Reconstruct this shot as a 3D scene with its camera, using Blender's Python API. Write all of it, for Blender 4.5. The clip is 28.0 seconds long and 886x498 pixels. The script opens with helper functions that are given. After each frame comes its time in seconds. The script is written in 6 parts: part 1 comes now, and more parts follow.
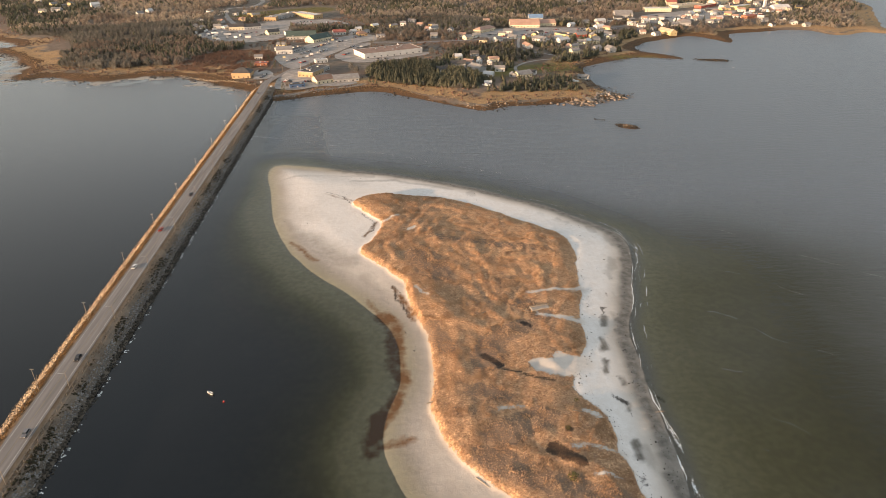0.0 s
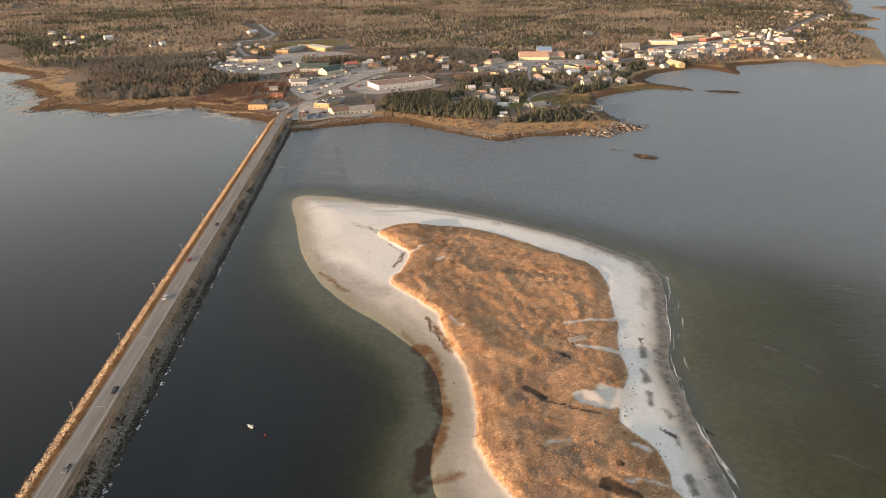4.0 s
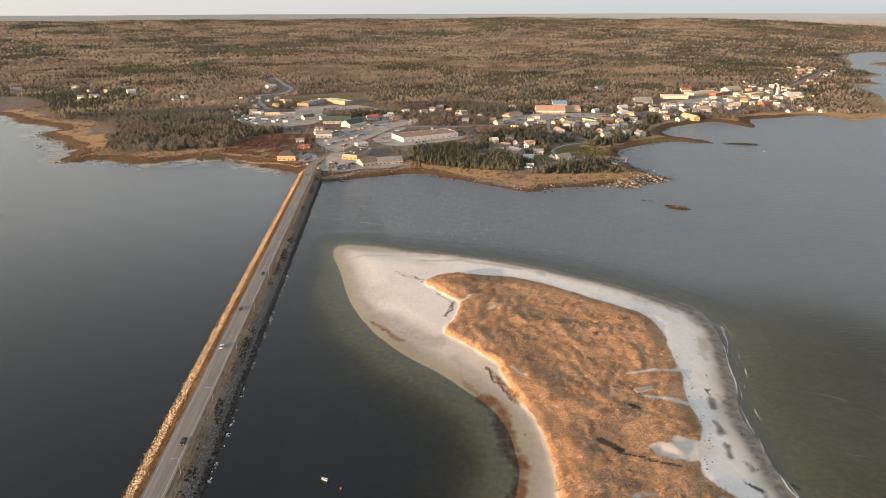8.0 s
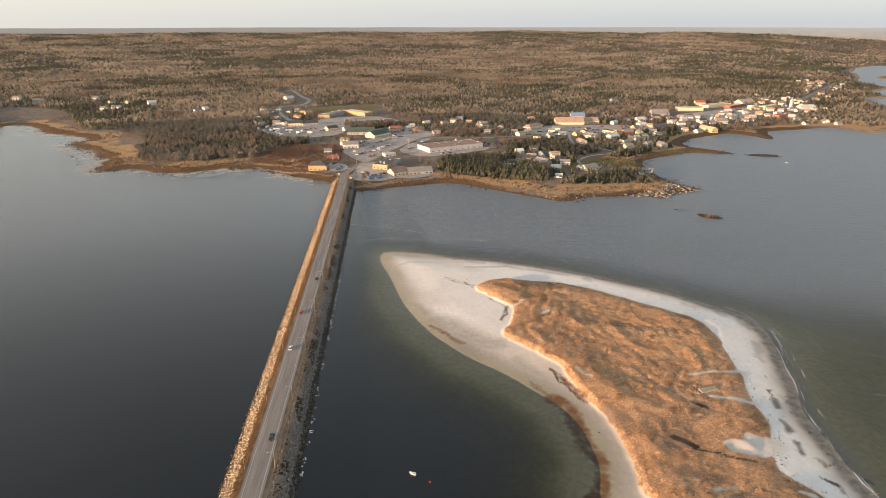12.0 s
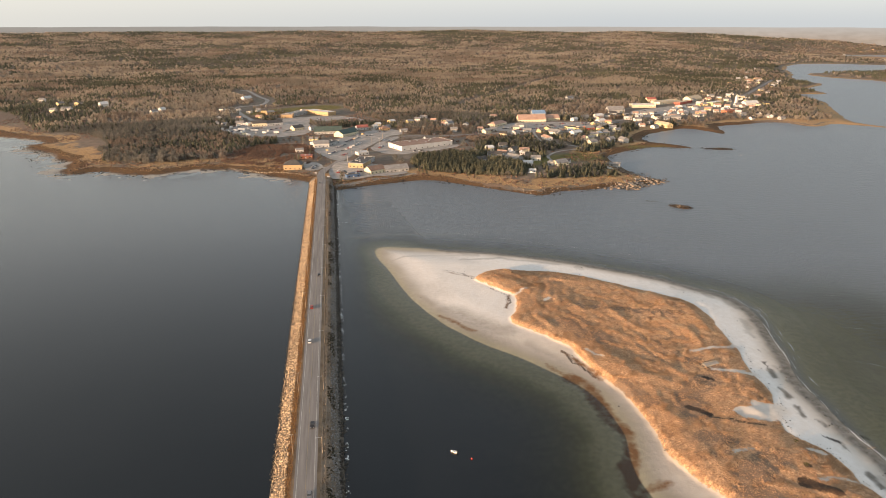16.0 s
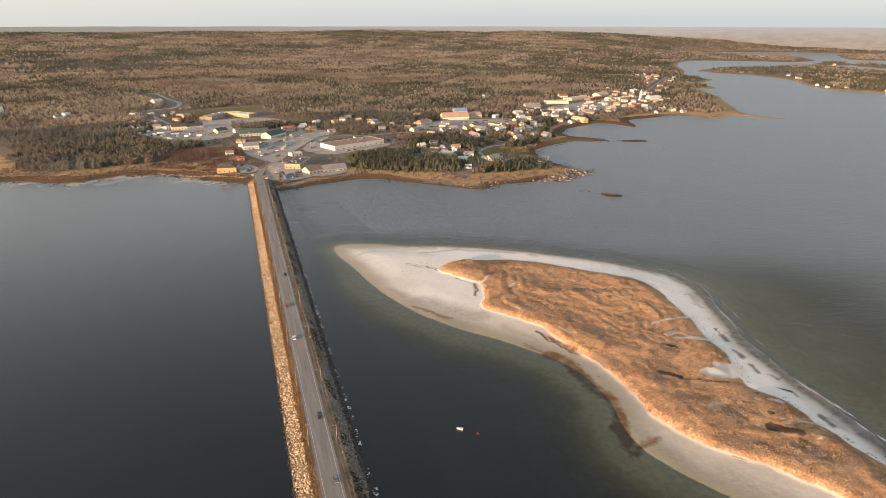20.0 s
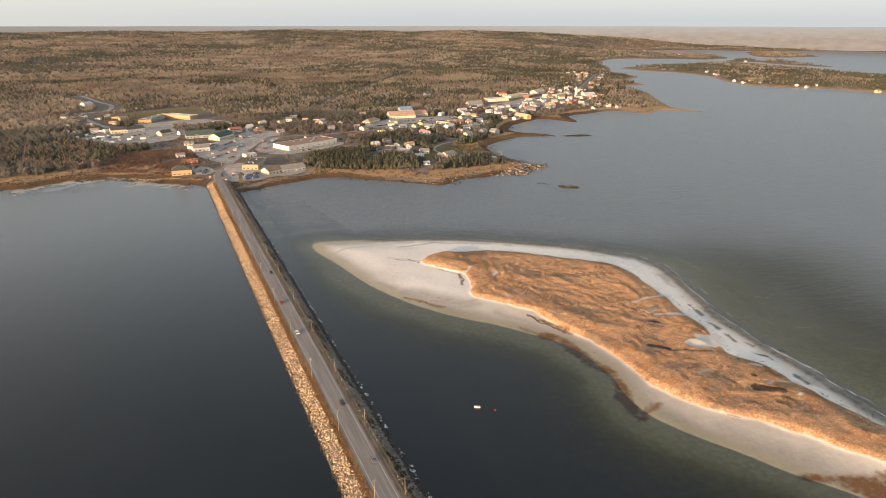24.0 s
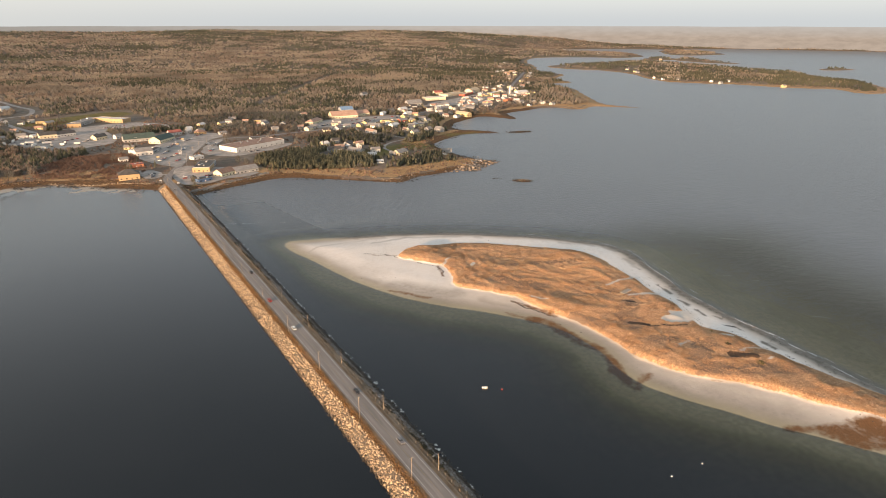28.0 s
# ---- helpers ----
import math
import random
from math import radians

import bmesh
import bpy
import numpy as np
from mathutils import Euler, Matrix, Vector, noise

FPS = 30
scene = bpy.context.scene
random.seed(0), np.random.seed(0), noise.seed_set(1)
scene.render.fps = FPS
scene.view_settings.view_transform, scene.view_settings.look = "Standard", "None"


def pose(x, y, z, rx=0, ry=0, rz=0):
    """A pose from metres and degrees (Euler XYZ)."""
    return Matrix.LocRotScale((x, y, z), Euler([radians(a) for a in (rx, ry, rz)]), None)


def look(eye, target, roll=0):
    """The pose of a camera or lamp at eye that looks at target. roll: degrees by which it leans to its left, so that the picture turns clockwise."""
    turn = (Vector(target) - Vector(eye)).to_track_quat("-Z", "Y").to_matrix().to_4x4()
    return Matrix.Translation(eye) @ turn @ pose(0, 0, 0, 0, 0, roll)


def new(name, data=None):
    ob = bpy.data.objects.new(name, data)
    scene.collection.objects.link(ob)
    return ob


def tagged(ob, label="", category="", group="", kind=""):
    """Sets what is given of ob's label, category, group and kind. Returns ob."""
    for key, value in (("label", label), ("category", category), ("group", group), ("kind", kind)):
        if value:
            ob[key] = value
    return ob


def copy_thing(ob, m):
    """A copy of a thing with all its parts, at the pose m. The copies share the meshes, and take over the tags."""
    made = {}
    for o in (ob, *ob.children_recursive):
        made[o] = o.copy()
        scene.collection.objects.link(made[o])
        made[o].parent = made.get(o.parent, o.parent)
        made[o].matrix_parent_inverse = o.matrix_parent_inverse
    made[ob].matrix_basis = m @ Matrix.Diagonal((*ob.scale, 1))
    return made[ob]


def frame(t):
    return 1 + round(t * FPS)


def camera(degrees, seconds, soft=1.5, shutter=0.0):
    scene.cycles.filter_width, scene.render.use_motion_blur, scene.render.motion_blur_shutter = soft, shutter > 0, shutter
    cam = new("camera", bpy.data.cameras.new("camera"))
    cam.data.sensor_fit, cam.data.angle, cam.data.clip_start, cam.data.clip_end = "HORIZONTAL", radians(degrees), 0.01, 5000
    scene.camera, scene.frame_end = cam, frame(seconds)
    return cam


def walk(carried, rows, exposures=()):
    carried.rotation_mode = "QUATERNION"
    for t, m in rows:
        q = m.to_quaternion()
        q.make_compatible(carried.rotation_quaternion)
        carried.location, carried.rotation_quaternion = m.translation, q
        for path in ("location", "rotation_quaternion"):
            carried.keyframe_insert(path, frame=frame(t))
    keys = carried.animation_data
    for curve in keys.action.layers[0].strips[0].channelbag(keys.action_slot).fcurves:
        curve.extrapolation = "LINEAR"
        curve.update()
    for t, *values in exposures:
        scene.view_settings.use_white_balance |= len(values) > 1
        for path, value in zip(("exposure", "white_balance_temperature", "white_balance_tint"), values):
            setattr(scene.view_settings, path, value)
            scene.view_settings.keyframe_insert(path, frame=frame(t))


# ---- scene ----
cam = camera(68.51, 28.0, 0.5)
PATH = [
    # seconds, eye, yaw to the left, pitch, roll
    (0, 0.84, -0.63, 170.59, -4.445, -27.248, -0.268),
    (0.5, -0.96, -0.13, 170.61, -4.418, -27.273, -0.276),
    (1, -2.82, 0.25, 170.62, -4.430, -27.110, -0.282),
    (1.5, -4.76, 0.55, 170.63, -4.444, -26.681, -0.284),
    (2, -6.79, 0.81, 170.63, -4.440, -26.198, -0.284),
    (2.5, -8.93, 1.11, 170.63, -4.448, -25.812, -0.281),
    (3, -11.25, 1.50, 170.62, -4.440, -25.426, -0.277),
    (3.5, -13.77, 1.89, 170.60, -4.462, -25.051, -0.271),
    (5.5, -25.86, 2.92, 170.48, -4.479, -23.504, -0.233),
    (6, -29.51, 3.13, 170.44, -4.476, -23.110, -0.221),
    (6.5, -33.41, 3.34, 170.40, -4.463, -22.521, -0.208),
    (7, -37.54, 3.58, 170.35, -4.479, -21.772, -0.195),
    (7.5, -41.96, 3.80, 170.29, -4.471, -20.986, -0.181),
    (8, -46.74, 3.91, 170.24, -4.473, -20.226, -0.166),
    (8.5, -51.83, 3.80, 170.19, -4.495, -19.464, -0.151),
    (9, -56.98, 3.38, 170.15, -4.439, -19.099, -0.137),
    (9.5, -61.87, 2.60, 170.12, -4.416, -19.144, -0.122),
    (10, -66.28, 1.51, 170.09, -4.386, -19.158, -0.107),
    (10.5, -70.24, 0.16, 170.09, -4.378, -19.185, -0.092),
    (11, -73.89, -1.35, 170.09, -4.376, -19.177, -0.077),
    (11.5, -77.40, -2.95, 170.11, -4.388, -19.183, -0.063),
    (12, -81.02, -4.49, 170.13, -4.421, -19.167, -0.048),
    (12.5, -84.96, -5.91, 170.16, -4.424, -19.166, -0.034),
    (14.5, -103.51, -10.64, 170.37, -6.107, -19.199, 0.016),
    (15, -108.33, -11.79, 170.43, -7.189, -19.221, 0.026),
    (15.5, -113.23, -13.04, 170.50, -8.240, -19.229, 0.036),
    (16, -118.29, -14.39, 170.57, -9.318, -19.228, 0.045),
    (16.5, -123.52, -15.67, 170.65, -10.412, -19.232, 0.052),
    (17, -128.86, -16.80, 170.72, -11.499, -19.225, 0.057),
    (17.5, -134.18, -17.79, 170.78, -12.572, -19.229, 0.061),
    (18, -139.36, -18.65, 170.83, -13.634, -19.230, 0.063),
    (18.5, -144.35, -19.38, 170.87, -14.693, -19.229, 0.064),
    (19, -149.17, -19.97, 170.89, -15.726, -19.235, 0.064),
    (19.5, -153.91, -20.46, 170.90, -16.761, -19.246, 0.063),
    (20, -158.70, -20.88, 170.89, -17.724, -19.241, 0.062),
    (20.5, -163.69, -21.26, 170.87, -18.587, -19.262, 0.060),
    (21, -168.92, -21.60, 170.85, -19.397, -19.264, 0.058),
    (21.5, -174.14, -21.88, 170.82, -20.199, -19.262, 0.055),
    (23.5, -193.95, -22.08, 170.70, -23.342, -19.284, 0.046),
    (24, -198.94, -21.87, 170.67, -24.170, -19.269, 0.045),
    (24.5, -204.01, -21.58, 170.65, -24.991, -19.297, 0.043),
    (25, -209.09, -21.25, 170.62, -25.872, -19.286, 0.042),
    (25.5, -214.12, -20.88, 170.59, -26.775, -19.274, 0.042),
    (26, -219.11, -20.45, 170.56, -27.650, -19.279, 0.042),
    (26.5, -224.06, -19.93, 170.53, -28.514, -19.279, 0.043),
    (27, -228.93, -19.32, 170.49, -29.342, -19.272, 0.045),
    (27.5, -233.63, -18.60, 170.44, -30.166, -19.278, 0.047),
    (28, -238.01, -17.71, 170.37, -30.967, -19.272, 0.050),
]
walk(cam, [(t, pose(x, y, z, 90 + pitch, 0, yaw) @ pose(0, 0, 0, 0, 0, roll)) for t, x, y, z, yaw, pitch, roll in PATH])

# ---- world, sun ----
SUN_AZ, SUN_EL = 240.0, 6.8          # degrees: clockwise from +y, and above the sea
world = bpy.data.worlds.new("world")
scene.world = world
world.use_nodes = True
wn = world.node_tree.nodes
sky = wn.new("ShaderNodeTexSky")
sky.sky_type = "NISHITA"
sky.sun_disc = False
sky.sun_elevation, sky.sun_rotation = radians(SUN_EL), radians(SUN_AZ)
sky.air_density, sky.dust_density, sky.ozone_density = 1.0, 2.0, 1.0
veil = wn.new("ShaderNodeHueSaturation")          # thin high cloud takes the blue out of the sky
veil.inputs["Saturation"].default_value = 0.6
world.node_tree.links.new(sky.outputs[0], veil.inputs["Color"])
haze = wn.new("ShaderNodeMix")
haze.data_type = "RGBA"
haze.inputs[0].default_value = 0.80
way_node, sunward = wn.new("ShaderNodeTexCoord"), wn.new("ShaderNodeVectorMath")
sunward.operation = "DOT_PRODUCT"
sunward.inputs[1].default_value = (math.sin(radians(SUN_AZ)), math.cos(radians(SUN_AZ)), 0)
world.node_tree.links.new(way_node.outputs["Generated"], sunward.inputs[0])
lit_side, cloud = wn.new("ShaderNodeMapRange"), wn.new("ShaderNodeMix")
lit_side.inputs["From Min"].default_value, lit_side.inputs["From Max"].default_value = -0.8, 0.3
world.node_tree.links.new(sunward.outputs["Value"], lit_side.inputs["Value"])
cloud.data_type = "RGBA"
cloud.inputs[6].default_value, cloud.inputs[7].default_value = (1.53, 1.62, 1.69, 1), (2.20, 2.10, 1.86, 1)
world.node_tree.links.new(lit_side.outputs[0], cloud.inputs[0])
height_of, overhead, thin_cloud = wn.new("ShaderNodeSeparateXYZ"), wn.new("ShaderNodeMapRange"), wn.new("ShaderNodeMix")
world.node_tree.links.new(way_node.outputs["Generated"], height_of.inputs[0])
world.node_tree.links.new(height_of.outputs["Z"], overhead.inputs["Value"])
overhead.inputs["From Min"].default_value, overhead.inputs["From Max"].default_value = 0.2, 0.9
thin_cloud.data_type = "RGBA"
thin_cloud.inputs[7].default_value = (1.18, 1.34, 1.52, 1)
world.node_tree.links.new(overhead.outputs[0], thin_cloud.inputs[0])
world.node_tree.links.new(cloud.outputs[2], thin_cloud.inputs[6])
world.node_tree.links.new(thin_cloud.outputs[2], haze.inputs[7])
world.node_tree.links.new(veil.outputs[0], haze.inputs[6])
world.node_tree.links.new(haze.outputs[2], wn["Background"].inputs[0])
wn["Background"].inputs[1].default_value = 0.15
lamp = bpy.data.lights.new("sun", "SUN")
lamp.energy, lamp.angle, lamp.color = 3.7, radians(0.6), (1.0, 0.64, 0.38)
sun = new("sun", lamp)
sun_way = Vector((math.sin(radians(SUN_AZ)) * math.cos(radians(SUN_EL)), math.cos(radians(SUN_AZ)) * math.cos(radians(SUN_EL)), math.sin(radians(SUN_EL))))
sun.matrix_world = look(sun_way * 400, (0, 0, 0))
scene.view_settings.exposure = 1.62

rng = np.random.default_rng(7)


# ---- numbers: noise, splines, distances ----
LATTICE = np.random.default_rng(3).random((256, 256))


def vnoise(x, y, seed=0):
    x, y = np.asarray(x, float) + seed * 37.7, np.asarray(y, float) + seed * 91.3
    i, j = np.floor(x).astype(int), np.floor(y).astype(int)
    u, v = x - i, y - j
    u, v = u * u * (3 - 2 * u), v * v * (3 - 2 * v)
    g = lambda a, b: LATTICE[a % 256, b % 256]
    return (g(i, j) * (1 - u) + g(i + 1, j) * u) * (1 - v) + (g(i, j + 1) * (1 - u) + g(i + 1, j + 1) * u) * v


def fbm(x, y, size, octaves=4, seed=0):
    """Noise between about -1 and 1 whose largest swells are size metres wide."""
    total, weight = 0.0, 0.0
    for k in range(octaves):
        total = total + 0.5**k * (2 * vnoise(x / size * 2**k, y / size * 2**k, seed + k) - 1)
        weight += 0.5**k
    return total / weight


def step(a, b, v):
    u = np.clip((v - a) / (b - a), 0, 1)
    return u * u * (3 - 2 * u)


def spline(points, each=4, closed=True):
    p = np.array(points, float)
    n = len(p)
    out = []
    for k in range(n if closed else n - 1):
        if closed:
            a, b, c, d = p[k - 1], p[k], p[(k + 1) % n], p[(k + 2) % n]
        else:
            a, b, c, d = p[max(k - 1, 0)], p[k], p[k + 1], p[min(k + 2, n - 1)]
        for t in np.arange(each) / each:
            out.append(0.5 * (2 * b + (c - a) * t + (2 * a - 5 * b + 4 * c - d) * t * t + (3 * b - a - 3 * c + d) * t**3))
    if not closed:
        out.append(p[-1])
    return np.array(out)


def line_distance(line, x, y, closed=False):
    x, y = np.asarray(x, float), np.asarray(y, float)
    best = np.full(x.shape, 1e18)
    ends = np.roll(line, -1, 0) if closed else line[1:]
    for (ax, ay), (bx, by) in zip(line if closed else line[:-1], ends):
        dx, dy = bx - ax, by - ay
        t = np.clip(((x - ax) * dx + (y - ay) * dy) / (dx * dx + dy * dy + 1e-9), 0, 1)
        best = np.minimum(best, (x - ax - t * dx) ** 2 + (y - ay - t * dy) ** 2)
    return np.sqrt(best)


def inside(line, x, y):
    """Metres inside a closed line; negative outside."""
    x, y = np.asarray(x, float), np.asarray(y, float)
    within = np.zeros(x.shape, bool)
    for (ax, ay), (bx, by) in zip(line, np.roll(line, -1, 0)):
        if ay != by:
            within ^= ((ay > y) != (by > y)) & (x < (bx - ax) * (y - ay) / (by - ay) + ax)
    return np.where(within, 1, -1) * line_distance(line, x, y, True)


# ---- making meshes ----
def raw_mesh(name, verts, faces, material, smooth=False, attributes=()):
    me = bpy.data.meshes.new(name)
    if isinstance(faces, list):
        me.from_pydata(np.asarray(verts, float), [], faces)
    else:
        corners = faces.shape[1]
        me.vertices.add(len(verts))
        me.vertices.foreach_set("co", np.asarray(verts, np.float32).ravel())
        me.loops.add(faces.size)
        me.loops.foreach_set("vertex_index", faces.astype(np.int32).ravel())
        me.polygons.add(len(faces))
        me.polygons.foreach_set("loop_start", np.arange(0, faces.size, corners, dtype=np.int32))
    for m in material if isinstance(material, (list, tuple)) else [material]:
        me.materials.append(m)
    if smooth:
        me.polygons.foreach_set("use_smooth", np.ones(len(me.polygons), bool))
    for key, values in dict(attributes).items():
        me.attributes.new(key, "FLOAT", "POINT").data.foreach_set("value", np.asarray(values, np.float32))
    me.update(calc_edges=True)
    return me


def solid(name, verts, faces, material, parent=None, label="", smooth=False, attributes=()):
    ob = new(name, raw_mesh(name, verts, faces, material, smooth, attributes))
    ob.parent = parent
    if label:
        ob["label"] = label
    return ob


def place(name, me, parent, x, y, z, rz=0.0, scale=(1, 1, 1), label=""):
    """One more object on a mesh that is already there, as a part."""
    ob = new(name, me)
    ob.parent = parent
    ob.matrix_basis = Matrix.Translation((x, y, z)) @ Matrix.Rotation(rz, 4, "Z") @ Matrix.Diagonal((*scale, 1))
    if label:
        ob["label"] = label
    return ob


def thing(name, x, y, z, rz, label, category, group="", kind=""):
    ob = new(name)
    ob.empty_display_size = 0.5
    ob.matrix_basis = Matrix.Translation((x, y, z)) @ Matrix.Rotation(rz, 4, "Z")
    return tagged(ob, label, category, group, kind)


def boxes(*sizes):
    """Verts and faces of boxes given as (x0, y0, z0, x1, y1, z1)."""
    V, F = [], []
    for x0, y0, z0, x1, y1, z1 in sizes:
        n = len(V)
        V += [(x0, y0, z0), (x1, y0, z0), (x1, y1, z0), (x0, y1, z0), (x0, y0, z1), (x1, y0, z1), (x1, y1, z1), (x0, y1, z1)]
        F += [[n + i for i in f] for f in ((0, 3, 2, 1), (4, 5, 6, 7), (0, 1, 5, 4), (1, 2, 6, 5), (2, 3, 7, 6), (3, 0, 4, 7))]
    return V, F


def tube(x, y, z0, z1, r0, r1, sides=8):
    a = np.arange(sides) * 2 * np.pi / sides
    V = [(x + r0 * math.cos(t), y + r0 * math.sin(t), z0) for t in a] + [(x + r1 * math.cos(t), y + r1 * math.sin(t), z1) for t in a]
    F = [[i, (i + 1) % sides, sides + (i + 1) % sides, sides + i] for i in range(sides)] + [list(range(sides - 1, -1, -1)), list(range(sides, 2 * sides))]
    return V, F


def joined(*pieces):
    V, F = [], []
    for v, f in pieces:
        n = len(V)
        V += [tuple(p) for p in v]
        F += [[n + i for i in q] for q in f]
    return V, F


def many(shapes, x, y, z, wide, tall, seed=1):
    """One mesh's verts and triangles from alike shapes (unit size, verts and triangles) set at many places."""
    r = np.random.default_rng(seed)
    pick, turn = r.integers(0, len(shapes), len(x)), r.random(len(x)) * 2 * np.pi
    Vs, Fs, n = [], [], 0
    for k, (v, f) in enumerate(shapes):
        s = pick == k
        if not s.any():
            continue
        c, d = np.cos(turn[s])[:, None], np.sin(turn[s])[:, None]
        V = np.stack([(c * v[:, 0] - d * v[:, 1]) * wide[s][:, None] + x[s][:, None], (d * v[:, 0] + c * v[:, 1]) * wide[s][:, None] + y[s][:, None], v[:, 2] * tall[s][:, None] + z[s][:, None]], -1)
        Fs.append((f[None] + (np.arange(s.sum()) * len(v))[:, None, None] + n).reshape(-1, 3))
        Vs.append(V.reshape(-1, 3))
        n += V.shape[0] * V.shape[1]
    return np.concatenate(Vs), np.concatenate(Fs)


# ---- materials ----
class Paint:
    """A node material, built up step by step."""

    def __init__(self, name, rough=0.85, metal=0.0, spec=0.5):
        self.m = bpy.data.materials.new(name)
        self.m.use_nodes = True
        self.t = self.m.node_tree
        self.b = self.t.nodes["Principled BSDF"]
        self.b.inputs["Roughness"].default_value, self.b.inputs["Metallic"].default_value = rough, metal
        self.b.inputs["Specular IOR Level"].default_value = spec
        self.where = self.t.nodes.new("ShaderNodeTexCoord").outputs["Object"]

    def node(self, kind, **values):
        n = self.t.nodes.new(kind)
        for key, value in values.items():
            self.put(n.inputs[key.replace("_", " ")], value)
        return n

    def put(self, socket, value):
        if isinstance(value, bpy.types.NodeSocket):
            self.t.links.new(value, socket)
        elif isinstance(value, tuple) and len(value) == 3 and socket.type == "RGBA":
            socket.default_value = (*value, 1)
        else:
            socket.default_value = value

    def noise(self, scale, detail=4.0, rough=0.55, stretch=None):
        at = self.where
        if stretch:
            mp = self.node("ShaderNodeMapping", Vector=at, Scale=stretch)
            at = mp.outputs[0]
        return self.node("ShaderNodeTexNoise", Vector=at, Scale=scale, Detail=detail, Roughness=rough).outputs[0]

    def attr(self, name):
        n = self.t.nodes.new("ShaderNodeAttribute")
        n.attribute_name = name
        return n.outputs["Fac"]

    def calc(self, op, a, b=0.0, c=None):
        n = self.t.nodes.new("ShaderNodeMath")
        n.operation = op
        self.put(n.inputs[0], a), self.put(n.inputs[1], b)
        if c is not None:
            self.put(n.inputs[2], c)
        return n.outputs[0]

    def span(self, v, a, b, low=0.0, high=1.0):
        return self.node("ShaderNodeMapRange", Value=v, From_Min=a, From_Max=b, To_Min=low, To_Max=high).outputs[0]

    def mix(self, fac, a, b):
        n = self.t.nodes.new("ShaderNodeMix")
        n.data_type = "RGBA"
        self.put(n.inputs[0], fac), self.put(n.inputs[6], a), self.put(n.inputs[7], b)
        return n.outputs[2]

    def random(self):
        return self.t.nodes.new("ShaderNodeObjectInfo").outputs["Random"]

    def island(self):
        return self.t.nodes.new("ShaderNodeNewGeometry").outputs["Random Per Island"]

    def done(self, colour, bump=None, strength=0.5, distance=0.1, rough=None):
        self.put(self.b.inputs["Base Color"], colour)
        if bump is not None:
            self.put(self.b.inputs["Normal"], self.node("ShaderNodeBump", Strength=strength, Distance=distance, Height=bump).outputs[0])
        if rough is not None:
            self.put(self.b.inputs["Roughness"], rough)
        return self.m


def plain(name, dark, light, scale=1.0, rough=0.85, bump=0.3, distance=0.02, metal=0.0):
    """Two tones mixed by noise at two sizes, with a little relief."""
    p = Paint(name, rough, metal)
    big, small = p.noise(scale * 0.15, 3), p.noise(scale * 2.0, 5)
    f = p.span(p.calc("ADD", p.calc("MULTIPLY", big, 0.6), p.calc("MULTIPLY", small, 0.4)), 0.35, 0.65)
    return p.done(p.mix(f, dark, light), small, bump, distance)


def tinted(name, tones, rough=0.9, by="island", bump=0.0, sheer=0.0):
    """Tones picked piece by piece. sheer: the share of the light that passes through thin twigs and blades."""
    p = Paint(name, rough, 0.0, 0.25)
    r = p.island() if by == "island" else p.random()
    if by == "tree":
        r = p.calc("ADD", p.span(p.noise(0.10, 2), 0.3, 0.7, 0.0, 0.88), p.calc("MULTIPLY", p.island(), 0.12))
    col = tones[0]
    for k, tone in enumerate(tones[1:]):
        edge = (k + 1) / len(tones)
        col = p.mix(p.span(r, edge - 0.12, edge + 0.12), col, tone)
    big = p.noise(0.02, 3)
    col = p.mix(p.span(big, 0.35, 0.65, 0.0, 0.45), col, tuple(c * 0.7 for c in tones[-1]))
    if by == "tree":
        col = p.mix(p.span(p.noise(0.0065, 5, 0.62), 0.44, 0.58, 0.0, 0.75), col, tuple(c * 0.72 for c in tones[0]))
    p.done(col, p.noise(6.0, 3) if bump else None, bump, 0.05)
    if sheer:
        out = [n for n in p.t.nodes if n.type == "OUTPUT_MATERIAL"][0]
        blend = p.t.nodes.new("ShaderNodeMixShader")
        p.put(blend.inputs[0], sheer), p.put(blend.inputs[1], p.b.outputs[0]), p.put(blend.inputs[2], p.node("ShaderNodeBsdfTranslucent", Color=col).outputs[0])
        p.put(out.inputs["Surface"], blend.outputs[0])
    return p.m


